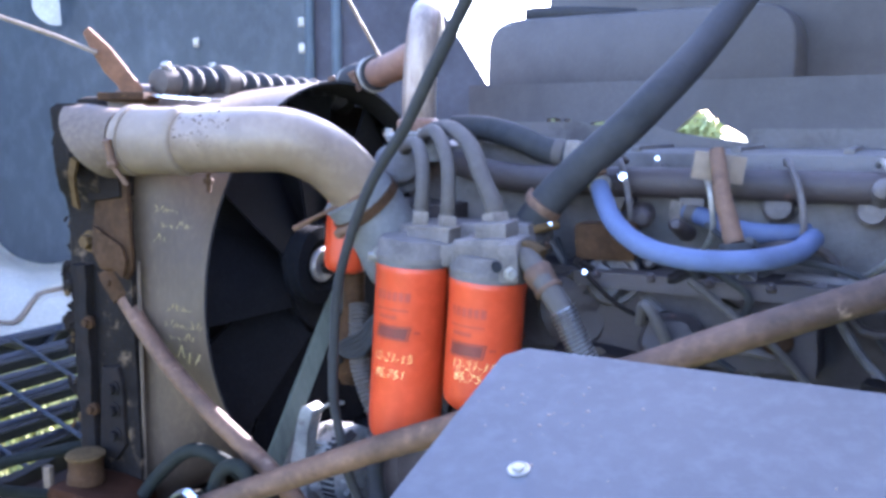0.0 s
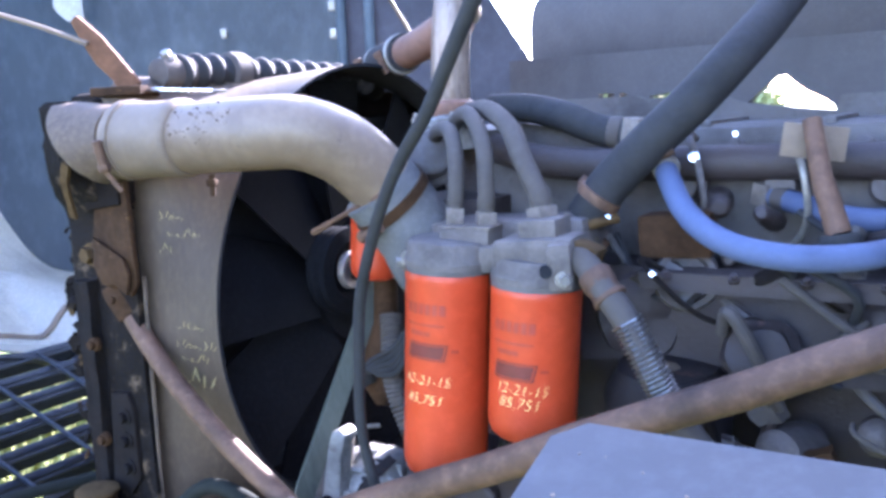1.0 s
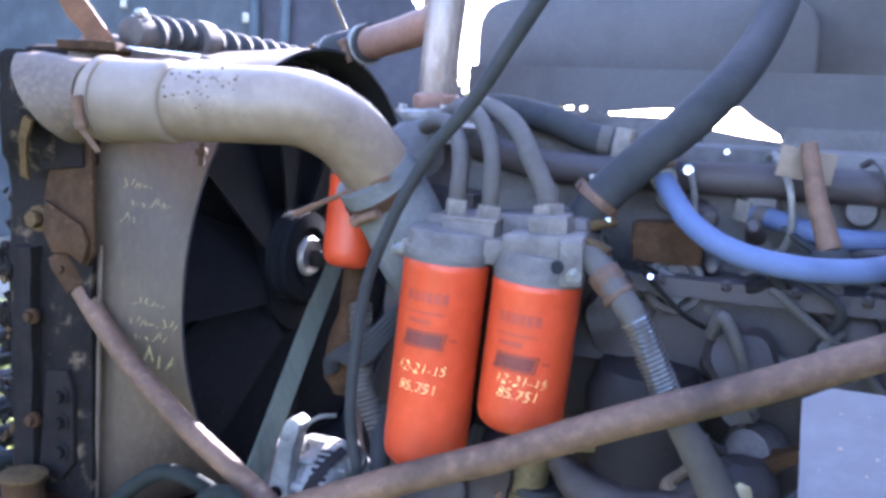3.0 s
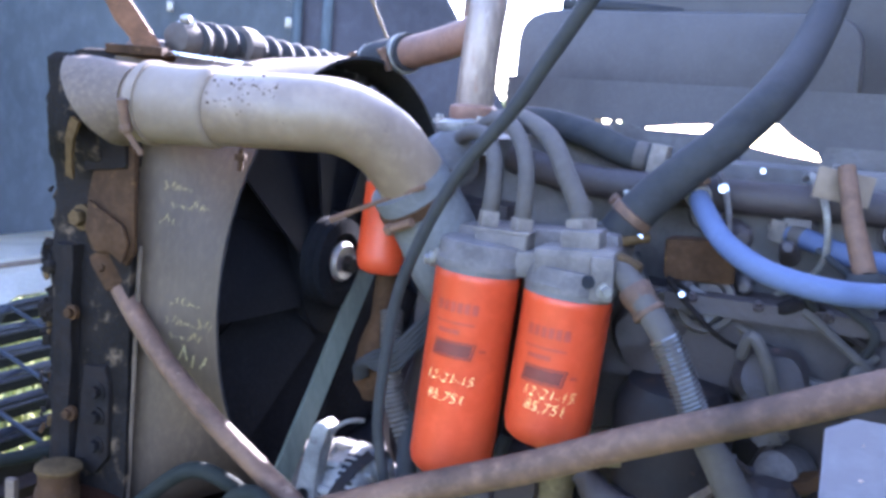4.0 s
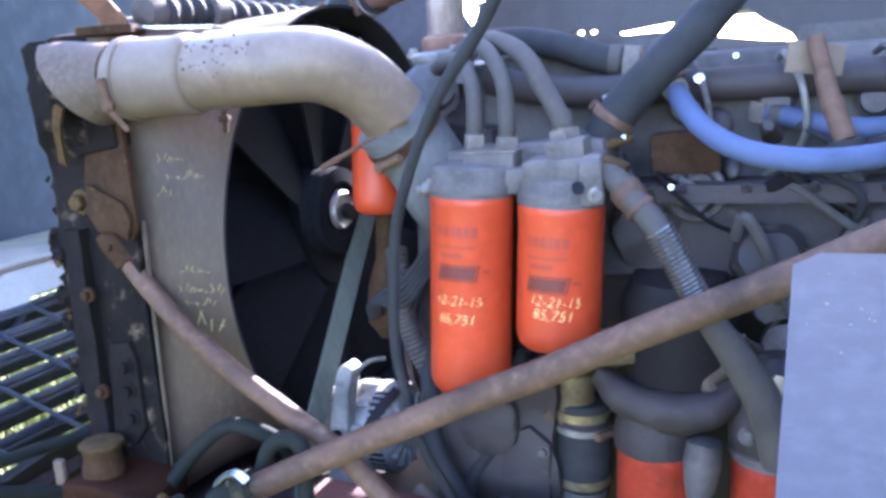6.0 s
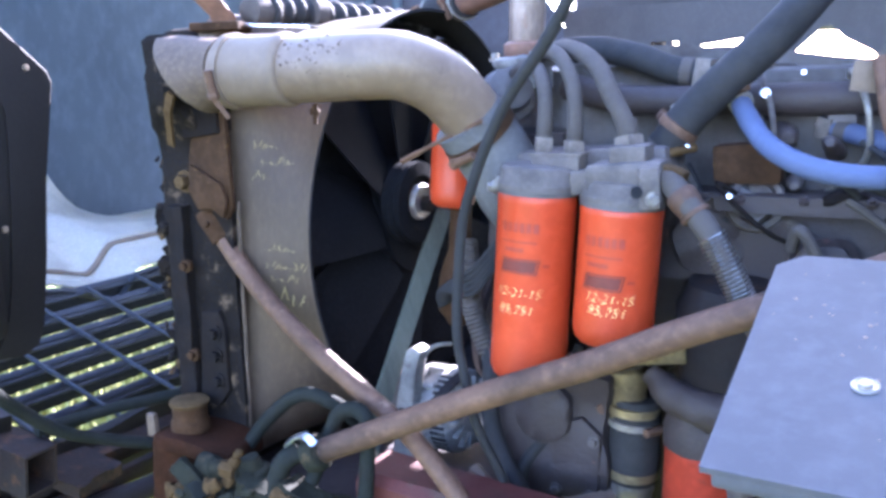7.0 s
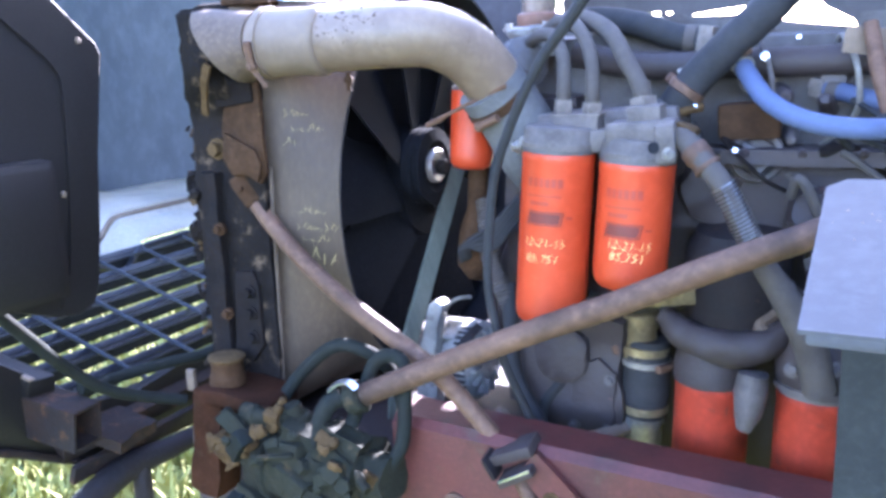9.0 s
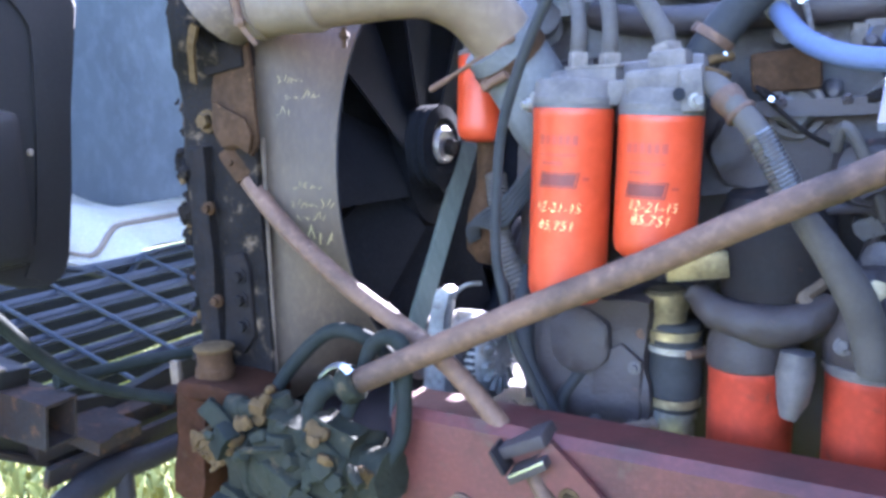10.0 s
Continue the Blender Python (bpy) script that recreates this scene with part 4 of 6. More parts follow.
line_hose("lower_hose", [(-0.70, 1.0, 1.01), (-0.66, 0.985, 0.995), (-0.60, 0.975, 0.99), (-0.54, 1.0, 0.995), (-0.50, 1.05, 1.0)], 0.011, M_SLEEVE, "pale grey hose curving above the frame rail", (), "")
line_hose("dark_hose", [(-0.70, 1.06, 1.20), (-0.685, 1.03, 1.14), (-0.675, 1.01, 1.08), (-0.64, 0.99, 1.03), (-0.60, 0.99, 0.97)], 0.013, M_RUBBER, "black hose hanging behind the filters", (), "")
line_hose("dark_hose", [(-0.56, 1.06, 1.20), (-0.575, 1.04, 1.13), (-0.60, 1.03, 1.07), (-0.63, 1.02, 1.02), (-0.62, 1.0, 0.96)], 0.009, M_RUBBER, "black hose hanging behind the filters", (), "")

# ---- tube braces ----
brace = thing("radiator_brace", (-0.62, 0.865, 1.02), "bent rusty tube brace bolted to the radiator", "brace tube")
bp = [(-1.062, 0.897, 1.348), (-1.023, 0.894, 1.305), (-0.975, 0.890, 1.262), (-0.922, 0.886, 1.223), (-0.868, 0.883, 1.188), (-0.812, 0.880, 1.157), (-0.760, 0.878, 1.128), (-0.715, 0.875, 1.096), (-0.67, 0.872, 1.055), (-0.635, 0.870, 1.02)]
part("tube", sweep(smooth_path(bp, 5), 0.0135, 20), M_BAR, brace)
m = frame_along((-1.082, 0.888, 1.378), (-1.035, 0.890, 1.318), (0.35, -1, 0.2))
bm = prism([(-0.008, -0.011), (0.004, -0.014), (0.045, -0.013), (0.045, 0.013), (0.004, 0.014), (-0.008, 0.011)], 0.007, m, 0.002)
part("flat_end", bm, M_BRACKET, brace, "flattened rusty bolted end")
part("bolt", bolt(Vector((-1.074, 0.882, 1.366)), (0.35, -1, 0.2), 0.005), M_BRACKET, brace)
clampb = thing("brace_clamp", (-0.60, 0.85, 1.02), "grey steel clamp block holding the brace on the rail", "clamp")
bm = box((-0.606, 0.852, 1.030), (0.062, 0.045, 0.016), rot(8, -24, 0), 0.003)
part("upper_block", rough_up(bm, 0.001, 60), M_MURK, clampb)
bm = box((-0.596, 0.838, 1.004), (0.056, 0.04, 0.012), rot(8, -30, 0), 0.003)
part("lower_block", rough_up(bm, 0.001, 60), M_MURK, clampb)
bm = box((-0.594, 0.8165, 1.008), (0.052, 0.004, 0.003), rot(8, -30, 0), 0.001)
part("bright_edge", bm, M_SHINY, clampb, "bright bare metal edge")
part("side_plate", box((-0.634, 0.838, 1.010), (0.006, 0.04, 0.034), rot(8, -28, 0), 0.002), M_STEEL_TUBE, clampb)
part("tail", sweep([(-0.598, 0.842, 0.998), (-0.572, 0.836, 0.955), (-0.545, 0.834, 0.90)], 0.011, 14), M_BAR, clampb)
brk = thing("diagonal_bracket", (-0.53, 0.84, 0.9), "faded red diagonal bracket bolted to the frame rail", "bracket")
part("plate", rough_up(strap([(-0.585, 0.841, 1.020), (-0.535, 0.841, 0.975), (-0.46, 0.841, 0.90)], 0.045, 0.010, (0, -1, 0)), 0.0015, 40), M_RED, brk)
part("bolt", bolt((-0.548, 0.836, 0.972), (0, -1, 0), 0.009), M_TAN, brk, "rusty tan bolt head")

bar = thing("support_bar", (-0.83, 0.85, 1.08), "long rust-brown support tube crossing the engine bay", "support bar")
bb = [(-0.822, 0.81, 1.090), (-0.72, 0.83, 1.137), (-0.58, 0.85, 1.20), (-0.469, 0.86, 1.247), (-0.36, 0.87, 1.298), (-0.234, 0.88, 1.352), (-0.134, 0.89, 1.398), (0.15, 0.92, 1.52)]
part("tube", sweep(smooth_path(bb, 6), 0.0165, 22), M_BAR, bar)
bm = lathe((-0.842, 0.805, 1.081), (0.9, 0.15, 0.42), [(0, 0.02), (0.004, 0.024), (0.022, 0.024), (0.026, 0.019)], 22)
part("end_socket", bm, M_GREEN, bar, "grimy end socket")
# bright steel stands in for sunlight on the clamp's top
part("sunlit_clip", strap(smooth_path([(-0.866, 0.79, 1.098), (-0.848, 0.79, 1.112), (-0.832, 0.79, 1.116), (-0.818, 0.79, 1.108)], 5), 0.010, 0.003, (-0.1, -0.4, 1)), M_SHINY, bar, "bent clip on the socket, its sunlit top put into bright steel")

# ---- alternator, belt ----
alt = thing("alternator", (-0.81, 1.12, 0.98), "pale cast aluminium alternator with cooling slots", "alternator")
AC = Vector((-0.866, 1.118, 1.045))
bm = lathe(AC, (1, -0.05, 0), [(0, 0.040), (0.006, 0.060), (0.018, 0.066), (0.036, 0.068), (0.038, 0.062), (0.052, 0.062), (0.054, 0.068), (0.088, 0.067), (0.096, 0.060), (0.101, 0.040)], 48)
alt_house = part("housing", bm, M_ALU, alt)
for k in range(22):
    a = radians(112 + 9.2 * k)
    c = AC + Vector((0.074, 0.0640 * math.cos(a) - 0.004, 0.0640 * math.sin(a)))
    # dark boxes painted for the shade inside the cooling slots
    part("slot", box(c, (0.026, 0.008, 0.0058), Euler((a, 0, 0)).to_matrix(), 0.001), M_SHROUD_IN, alt_house, "dark cooling slot")
for k in range(14):
    a = 2 * math.pi * k / 14
    c = AC + Vector((0.100, 0.044 * math.cos(a) - 0.005, 0.044 * math.sin(a)))
    part("fin", box(c, (0.010, 0.026, 0.005), Euler((a, 0, 0)).to_matrix(), 0.001), M_ALU, alt_house)
for k in range(4):
    a = radians(100 + 32 * k)
    c = AC + Vector((0.045, 0.066 * math.cos(a) - 0.002, 0.066 * math.sin(a)))
    part("lug", box(c, (0.030, 0.014, 0.012), Euler((a, 0, 0)).to_matrix(), 0.003), M_ALU, alt_house, "cast clamping lug")
pl = Matrix(((1, 0, 0, 0), (0, 0, 1, 1.05), (0, 1, 0, 0), (0, 0, 0, 1)))
bm = prism([(-0.872, 0.955), (-0.860, 1.06), (-0.842, 1.142), (-0.835, 1.160), (-0.822, 1.166), (-0.811, 1.160), (-0.820, 1.128), (-0.828, 1.08), (-0.826, 1.03), (-0.83, 0.955)], 0.030, Matrix.Translation((0, -0.012, 0)) @ pl, 0.004)
bmesh.ops.subdivide_edges(bm, edges=bm.edges[:], cuts=2, use_grid_fill=True)
ear = part("mounting_ear", rough_up(bm, 0.0015, 60), M_ALU, alt, "cast mounting ear")
part("lock_bolt", bolt((-0.838, 1.022, 1.062), (0, -1, 0.1), 0.006), M_RAD, ear, "dark lock bolt")
part("adjusting_arm", sweep(smooth_path([(-0.814, 1.055, 1.146), (-0.806, 1.055, 1.158), (-0.792, 1.06, 1.168), (-0.776, 1.075, 1.168)], 5), 0.003, 8), M_NUT, alt, "thin curved adjusting arm")
bm = lathe(AC + Vector((-0.055, 0, 0)), (1, 0, 0), [(0, 0.03), (0.003, 0.052), (0.008, 0.054), (0.018, 0.045), (0.028, 0.054), (0.045, 0.052), (0.048, 0.02), (0.06, 0.02)], 36)
part("pulley", bm, M_ENGINE_B, alt)
bm = strap(smooth_path([(-0.770, 1.093, 1.114), (-0.782, 1.066, 1.098), (-0.797, 1.048, 1.072), (-0.806, 1.044, 1.048)], 4), 0.014, 0.004, (0.3, -1, 0.6))
part("strap", bm, M_STEEL_TUBE, alt, "dark strap over the housing")
part("terminal", bolt((-0.763, 1.06, 1.07), (0.8, -0.6, 0), 0.008), M_NUT, alt)
BELT = [(-0.87, 1.245, 1.382), (-0.87, 1.183, 1.30), (-0.87, 1.108, 1.20), (-0.87, 1.033, 1.10), (-0.87, 0.985, 1.035), (-0.87, 0.975, 0.98)]
belt = solid("fan_belt", strap(BELT, 0.031, 0.006, (0.9, -0.45, 0.1)), M_BELT, "dusty grey-green fan belt running down", "belt")
# small tilted filter behind the elbow
SAX = Vector((0.02, 0.10, 0.99)).normalized()
spin_filter((-0.764, 1.084, 1.502), SAX, 0.124, 0.034, "small orange filter behind the elbow hose", False, 0)
bm = box((-0.755, 1.095, 1.514), (0.06, 0.06, 0.022), rot(0, 10, 0), 0.005)
solid("small_filter_base", bm, M_ENGINE_B, "dark cast base of the small filter", "filter base")
bm = lathe((-0.768, 1.09, 1.196), (0.03, 0, 1), [(0, 0.008), (0.006, 0.022), (0.025, 0.032), (0.05, 0.033), (0.08, 0.031), (0.10, 0.024), (0.118, 0.017), (0.19, 0.016), (0.192, 0.0)], 26)
solid("water_pump", rough_up(bm, 0.003, 50), M_BRACKET, "dusty brown pump body under the small filter", "pump")

# ---- engine ----
engine = thing("engine", (-0.2, 1.28, 0.75), "large grimy dark diesel engine with many fittings", "engine")
bm = grid_box((-0.12, 1.32, 1.10), (1.10, 0.34, 0.60), 10)
part("block", rough_up(bm, 0.006, 14), M_MURK, engine)
bm = grid_box((-0.12, 1.31, 1.47), (1.02, 0.30, 0.14), 10)
part("cylinder_head", rough_up(bm, 0.004, 18), M_ENGINE, engine)
bm = box((-0.10, 1.32, 1.535), (0.92, 0.22, 0.07), None, 0.02)
cover = part("valve_cover", bm, M_ENGINE, engine)
for k in range(7):
    part("cover_rib", box((-0.50 + k * 0.14, 1.32, 1.570), (0.014, 0.20, 0.010), None, 0.003), M_ENGINE, cover)
for k in range(6):
    part("cover_bolt", bolt((-0.46 + k * 0.14, 1.205, 1.545), (0, -1, 0.2), 0.007), M_ENGINE_B, cover, "dull bolt head")
bm = grid_box((-0.66, 1.28, 1.24), (0.12, 0.36, 0.50), 8)
part("front_cover", rough_up(bm, 0.006, 20), M_MURK, engine)
bm = sweep(smooth_path([(-0.62, 1.16, 1.55), (-0.50, 1.13, 1.53), (-0.2, 1.13, 1.53), (0.25, 1.13, 1.53)], 6), 0.020, 18)
part("manifold", bm, M_MURK, engine, "dark intake manifold rail")
for k in range(5):
    x = -0.36 + 0.105 * k
    part("injector_line", sweep(smooth_path([(x, 1.18, 1.555), (x + 0.01, 1.12, 1.56), (x + 0.03, 1.09, 1.52), (x + 0.03, 1.10, 1.46), (x - 0.02, 1.14, 1.41)], 5), 0.004, 8), M_NUT if k % 2 else M_ENGINE_B, engine)
    part("injector_boss", lathe((x, 1.17, 1.50), (0, -1, 0.1), [(0, 0.022), (0.02, 0.022), (0.024, 0.018), (0.045, 0.016), (0.047, 0.0)], 18), M_ENGINE_B, engine)
bm = grid_box((-0.60, 1.25, 1.50), (0.24, 0.12, 0.15), 10)
part("thermostat_housing", rough_up(rough_up(bm, 0.014, 14), 0.004, 50), M_ENGINE, engine, "lumpy dark casting behind the fuel hoses")
bm = lathe((-0.70, 1.12, 1.535), (0.5, -0.7, 0.35), [(0, 0.038), (0.02, 0.040), (0.026, 0.033), (0.045, 0.031), (0.05, 0.024), (0.052, 0)], 24)
part("water_outlet", rough_up(bm, 0.004, 50), M_ENGINE, engine)
bm = grid_box((-0.30, 1.12, 1.36), (0.42, 0.09, 0.11), 8)
part("side_cover", rough_up(bm, 0.006, 22), M_MURK, engine)
bm = lathe((-0.40, 1.10, 1.36), (0.3, -1, 0), [(0, 0.05), (0.03, 0.05), (0.036, 0.045), (0.04, 0.02), (0.042, 0)], 28)
part("round_cover", rough_up(bm, 0.010, 34), M_MURK, engine)
bm = lathe((-0.26, 1.07, 1.33), (0.1, -1, 0.2), [(0, 0.04), (0.02, 0.04), (0.024, 0.03), (0.035, 0.028), (0.04, 0.0)], 28)
part("pump_face", rough_up(bm, 0.010, 36), M_MURK, engine)
bm = box((-0.352, 1.085, 1.455), (0.08, 0.05, 0.05), rot(0, -3, 6), 0.008)
part("rust_block", rough_up(bm, 0.002, 50), M_BRACKET, engine, "rust-brown cast boss")
bm = grid_box((-0.18, 1.06, 1.41), (0.40, 0.05, 0.02), 5)
part("ledge", rough_up(bm, 0.004, 30), M_MURK, engine)
for k, (x, y, z, r, mt) in enumerate(((-0.34, 1.105, 1.535, 0.011, M_SHINY), (-0.331, 1.17, 1.491, 0.011, M_BRASS), (-0.281, 1.15, 1.495, 0.012, M_NUT), (-0.42, 1.053, 1.472, 0.010, M_SHINY), (-0.30, 1.12, 1.56, 0.006, M_SHINY), (-0.2, 1.10, 1.42, 0.009, M_NUT), (-0.45, 1.10, 1.52, 0.007, M_NUT), (-0.15, 1.08, 1.38, 0.009, M_NUT), (-0.36, 1.02, 1.42, 0.006, M_SHINY))):
    r *= 0.62
    bm = hexnut((x, y, z), (0.2, -1, 0.3), r, r * 2.0)
    lathe(Vector((x, y, z)) + Vector((0.06, -0.3, 0.1)) * r * 6, (0.2, -1, 0.3), [(0, r * 0.6), (r, r * 0.6), (r * 1.2, 0)], 10, bm)
    part("fitting", bm, mt, engine, "bright plated fitting" if mt is M_SHINY else "")
bm = sweep(smooth_path([(-0.444, 1.04, 1.468), (-0.435, 1.025, 1.469), (-0.425, 1.03, 1.472), (-0.41, 1.05, 1.475)], 5), 0.006, 10)
part("brass_pipe", bm, M_TAN, engine, "tarnished brass pipe")
# crowded side of the engine: bosses, covers and pipes under the hoses
rng = random.Random(31)
for k in range(26):
    x, z = -0.46 + 0.66 * rng.random(), 1.13 + 0.40 * rng.random()
    y = 1.115 - 0.05 * rng.random()
    r = rng.choice((0.010, 0.014, 0.020, 0.028))
    bm = lathe((x, y + 0.05, z), (rng.uniform(-0.3, 0.3), -1, rng.uniform(-0.2, 0.4)), [(0, r * 1.15), (0.035, r * 1.1), (0.04, r), (0.055 + r * 0.3, r * 0.9), (0.06 + r * 0.35, r * 0.5), (0.06 + r * 0.4, 0)], 16)
    part("boss", rough_up(bm, 0.0015, 60), (M_ENGINE, M_ENGINE_B, M_BRACKET, M_MURK)[k % 4], engine)
for k in range(12):
    x0, z0 = -0.48 + 0.05 * k, 1.48 - 0.03 * (k % 5)
    pts = [(x0, 1.10, z0)]
    for s in range(4):
        q = pts[-1]
        pts.append((q[0] + rng.uniform(0.02, 0.09), 1.065 + 0.03 * rng.random(), q[2] + rng.uniform(-0.08, 0.02)))
    part("small_pipe", sweep(smooth_path(pts, 5), rng.choice((0.004, 0.006, 0.008)), 8), (M_ENGINE, M_RUBBER, M_MURK, M_ENGINE_B)[k % 4], engine)
bm = lathe((-0.345, 1.09, 1.405), (0.3, -1, 0.1), [(0, 0.036), (0.02, 0.036), (0.024, 0.033), (0.022, 0.026), (0.012, 0.024), (0.012, 0.0)], 28)
part("ring_cover", rough_up(bm, 0.002, 60), M_ENGINE_B, engine, "worn ring-shaped cover")
for k in range(9):
    part("flange_bolt", bolt((-0.42 + 0.07 * k, 1.034, 1.418), (0, -0.5, 0.8), 0.004), M_MURK, engine)
# plate added here to stop sun reaching the frame rail
bm = grid_box((-0.75, 1.29, 1.11), (0.10, 0.03, 0.16), 6)
part("sun_block_plate", rough_up(bm, 0.006, 20), M_ENGINE, engine, "dark plate added behind the alternator to block sun")
rng = random.Random(63)
for k in range(46):
    x, z = rng.uniform(-0.40, 0.12), rng.uniform(1.12, 1.43)
    y = 1.075 - 0.05 * rng.random()
    turn = rot(rng.uniform(-40, 40), rng.uniform(-60, 60), rng.uniform(-30, 30))
    if k % 2:
        bm = grid_box((x, y, z), (rng.uniform(0.015, 0.06), 0.02, rng.uniform(0.010, 0.04)), 3, turn)
        part("bracket", rough_up(bm, 0.004, 60), (M_MURK, M_ENGINE, M_RAD, M_ENGINE_B, M_BRACKET)[k % 5], engine)
    else:
        pts = [(x, y, z), (x + rng.uniform(-0.03, 0.03), y - 0.02, z + rng.uniform(-0.02, 0.03)), (x + rng.uniform(0.0, 0.07), y - 0.01, z + rng.uniform(-0.05, 0.0)), (x + rng.uniform(0.02, 0.1), y + 0.03, z - rng.uniform(0.03, 0.10))]
        part("small_hose", sweep(smooth_path(pts, 5), rng.choice((0.003, 0.005, 0.007, 0.010)), 9), (M_RUBBER, M_MURK, M_HOSE, M_RAD, M_NECK)[k % 5], engine)
# rod with a pale tag
rod = thing("rusty_rod", (-0.19, 1.03, 1.45), "brown rusty rod with a pale tag at the top", "rod")
part("shaft", sweep([(-0.213, 1.06, 1.575), (-0.20, 1.04, 1.52), (-0.182, 1.028, 1.468)], lambda u: 0.009 + 0.003 * u, 14), M_BAR, rod)
part("boot", lathe((-0.182, 1.028, 1.468), (0.15, -0.1, -1), [(0, 0.017), (0.004, 0.019), (0.022, 0.018), (0.035, 0.012), (0.036, 0)], 16), M_RUBBER, rod)
part("tag", box((-0.213, 1.075, 1.553), (0.062, 0.004, 0.034), rot(0, 8, 22), 0.001), M_SLEEVE, rod, "pale grey metal tag")

# ---- stack pipe, cross pipe, canister ----
stack = thing("upright_pipe", (-0.68, 1.15, 1.58), "upright heat-stained steel pipe rising from the engine", "pipe")
part("tube", sweep(smooth_path([(-0.681, 1.15, 1.585), (-0.679, 1.15, 1.66), (-0.677, 1.155, 1.72), (-0.680, 1.172, 1.762), (-0.70, 1.21, 1.778), (-0.735, 1.275, 1.772), (-0.76, 1.33, 1.75)], 7), 0.026, 26), M_STACK, stack)
bm = lathe((-0.681, 1.15, 1.594), (0, 0, 1), [(0, 0.03), (0.004, 0.033), (0.018, 0.033), (0.022, 0.027)], 28)
part("base_collar", bm, M_COPPER, stack, "orange rusty collar")
bm = lathe((-0.684, 1.15, 1.55), (0, 0, 1), [(0, 0.042), (0.028, 0.040), (0.033, 0.046), (0.040, 0.047), (0.045, 0.034)], 32)
part("flange", rough_up(bm, 0.003, 40), M_ALU, stack, "pale cast flange")
for x, y in ((-0.722, 1.13), (-0.655, 1.115)):
    part("flange_bolt", bolt((x, y, 1.592), (0, 0, 1), 0.006), M_NUT, stack)
cross = thing("cross_pipe", (-0.9, 1.4, 1.68), "rusty orange pipe with dark rubber sleeve and clamps", "pipe")
cp = [(-0.69, 1.19, 1.722), (-0.80, 1.28, 1.708), (-0.90, 1.36, 1.70), (-1.0, 1.43, 1.69), (-1.08, 1.5, 1.66)]
part("tube", sweep(smooth_path(cp, 6), 0.026, 22), M_COPPER, cross)
part("sleeve", sweep(smooth_path([(-0.885, 1.347, 1.702), (-0.94, 1.388, 1.697), (-1.0, 1.43, 1.69), (-1.09, 1.51, 1.655)], 6), 0.031, 22), M_RUBBER, cross, "black rubber sleeve")
clamp_band((-0.90, 1.358, 1.70), (-0.8, 0.6, -0.08), 0.0315, 0.014, cross, M_NUT, (-0.2, -1, -0.4))
clamp_band((-1.0, 1.432, 1.69), (-0.8, 0.6, -0.1), 0.0315, 0.014, cross, M_NUT, (-0.2, -1, -0.2))
can = thing("air_cleaner", (-0.2, 1.78, 1.6), "large black air cleaner canister above the engine", "air cleaner")


def rounded(a, hx, hz, power=3.6):
    """A point of a rounded rectangle."""
    c, s = math.cos(a), math.sin(a)
    f = (abs(c) ** power + abs(s) ** power) ** (-1 / power)
    return hx * f * c, hz * f * s


def canister_body(ys, x0, x1, z0, z1, grow=0.0):
    """A long box with well-rounded ends, drawn across the truck."""
    bm = bmesh.new()
    rings = []
    for y, k in ys:
        ring = []
        for i in range(72):
            a = 2 * math.pi * i / 72
            dx, dz = rounded(a, 0.5 * (z1 - z0) * k + grow, 0.5 * (z1 - z0) * k + grow, 3.0 if math.sin(a) > 0 else 9.0)
            mid = (x0 + 0.5 * (z1 - z0)) if math.cos(a) < 0 else (x1 - 0.5 * (z1 - z0))
            ring.append(bm.verts.new((mid + dx, y, 0.5 * (z0 + z1) + dz)))
        rings.append(ring)
    for p, q in zip(rings, rings[1:]):
        for i in range(72):
            bm.faces.new((p[i], p[(i + 1) % 72], q[(i + 1) % 72], q[i]))
    bm.faces.new(rings[0])
    bm.faces.new(rings[-1])
    return bm


part("shell", canister_body([(1.66, 0.86), (1.665, 0.93), (1.685, 0.98), (1.72, 1.0), (1.95, 1.0), (2.04, 0.97), (2.05, 0.9)], -0.820, -0.20, 1.645, 1.828), M_CANISTER, can)
# tall body added behind the canister to keep sun off the deck
part("shade_housing", canister_body([(1.78, 0.94), (1.785, 0.97), (1.81, 1.0), (2.20, 1.0), (2.22, 0.97)], -0.735, 0.345, 1.652, 2.33), M_CANISTER, can, "tall black top of the air cleaner, added to shade the deck")
part("intake_stub", sweep(smooth_path([(-0.74, 1.70, 1.836), (-0.70, 1.70, 1.836), (-0.62, 1.71, 1.832), (-0.52, 1.74, 1.826)], 5), 0.014, 14), M_RUBBER, can, "black hose over the canister")
for x in (-0.72, 0.24):
    part("mounting_leg", box((x, 1.90, 1.40), (0.05, 0.05, 0.56), None, 0.006), M_ENGINE, can)
rack = thing("engine_top_rack", (-0.2, 1.46, 1.5), "dark grimy bracket rack along the engine top", "bracket")
pl = Matrix(((1, 0, 0, 0), (0, 0, 1, 1.45), (0, 1, 0, 0), (0, 0, 0, 1)))
LOW = [(-0.75, 1.50), (0.34, 1.50), (0.34, 1.60), (-0.24, 1.60), (-0.245, 1.578), (-0.30, 1.584), (-0.365, 1.594), (-0.40, 1.606), (-0.515, 1.607), (-0.53, 1.612), (-0.75, 1.612)]
part("lower_plate", prism(LOW, 0.03, pl), M_ENGINE, rack, "", False)
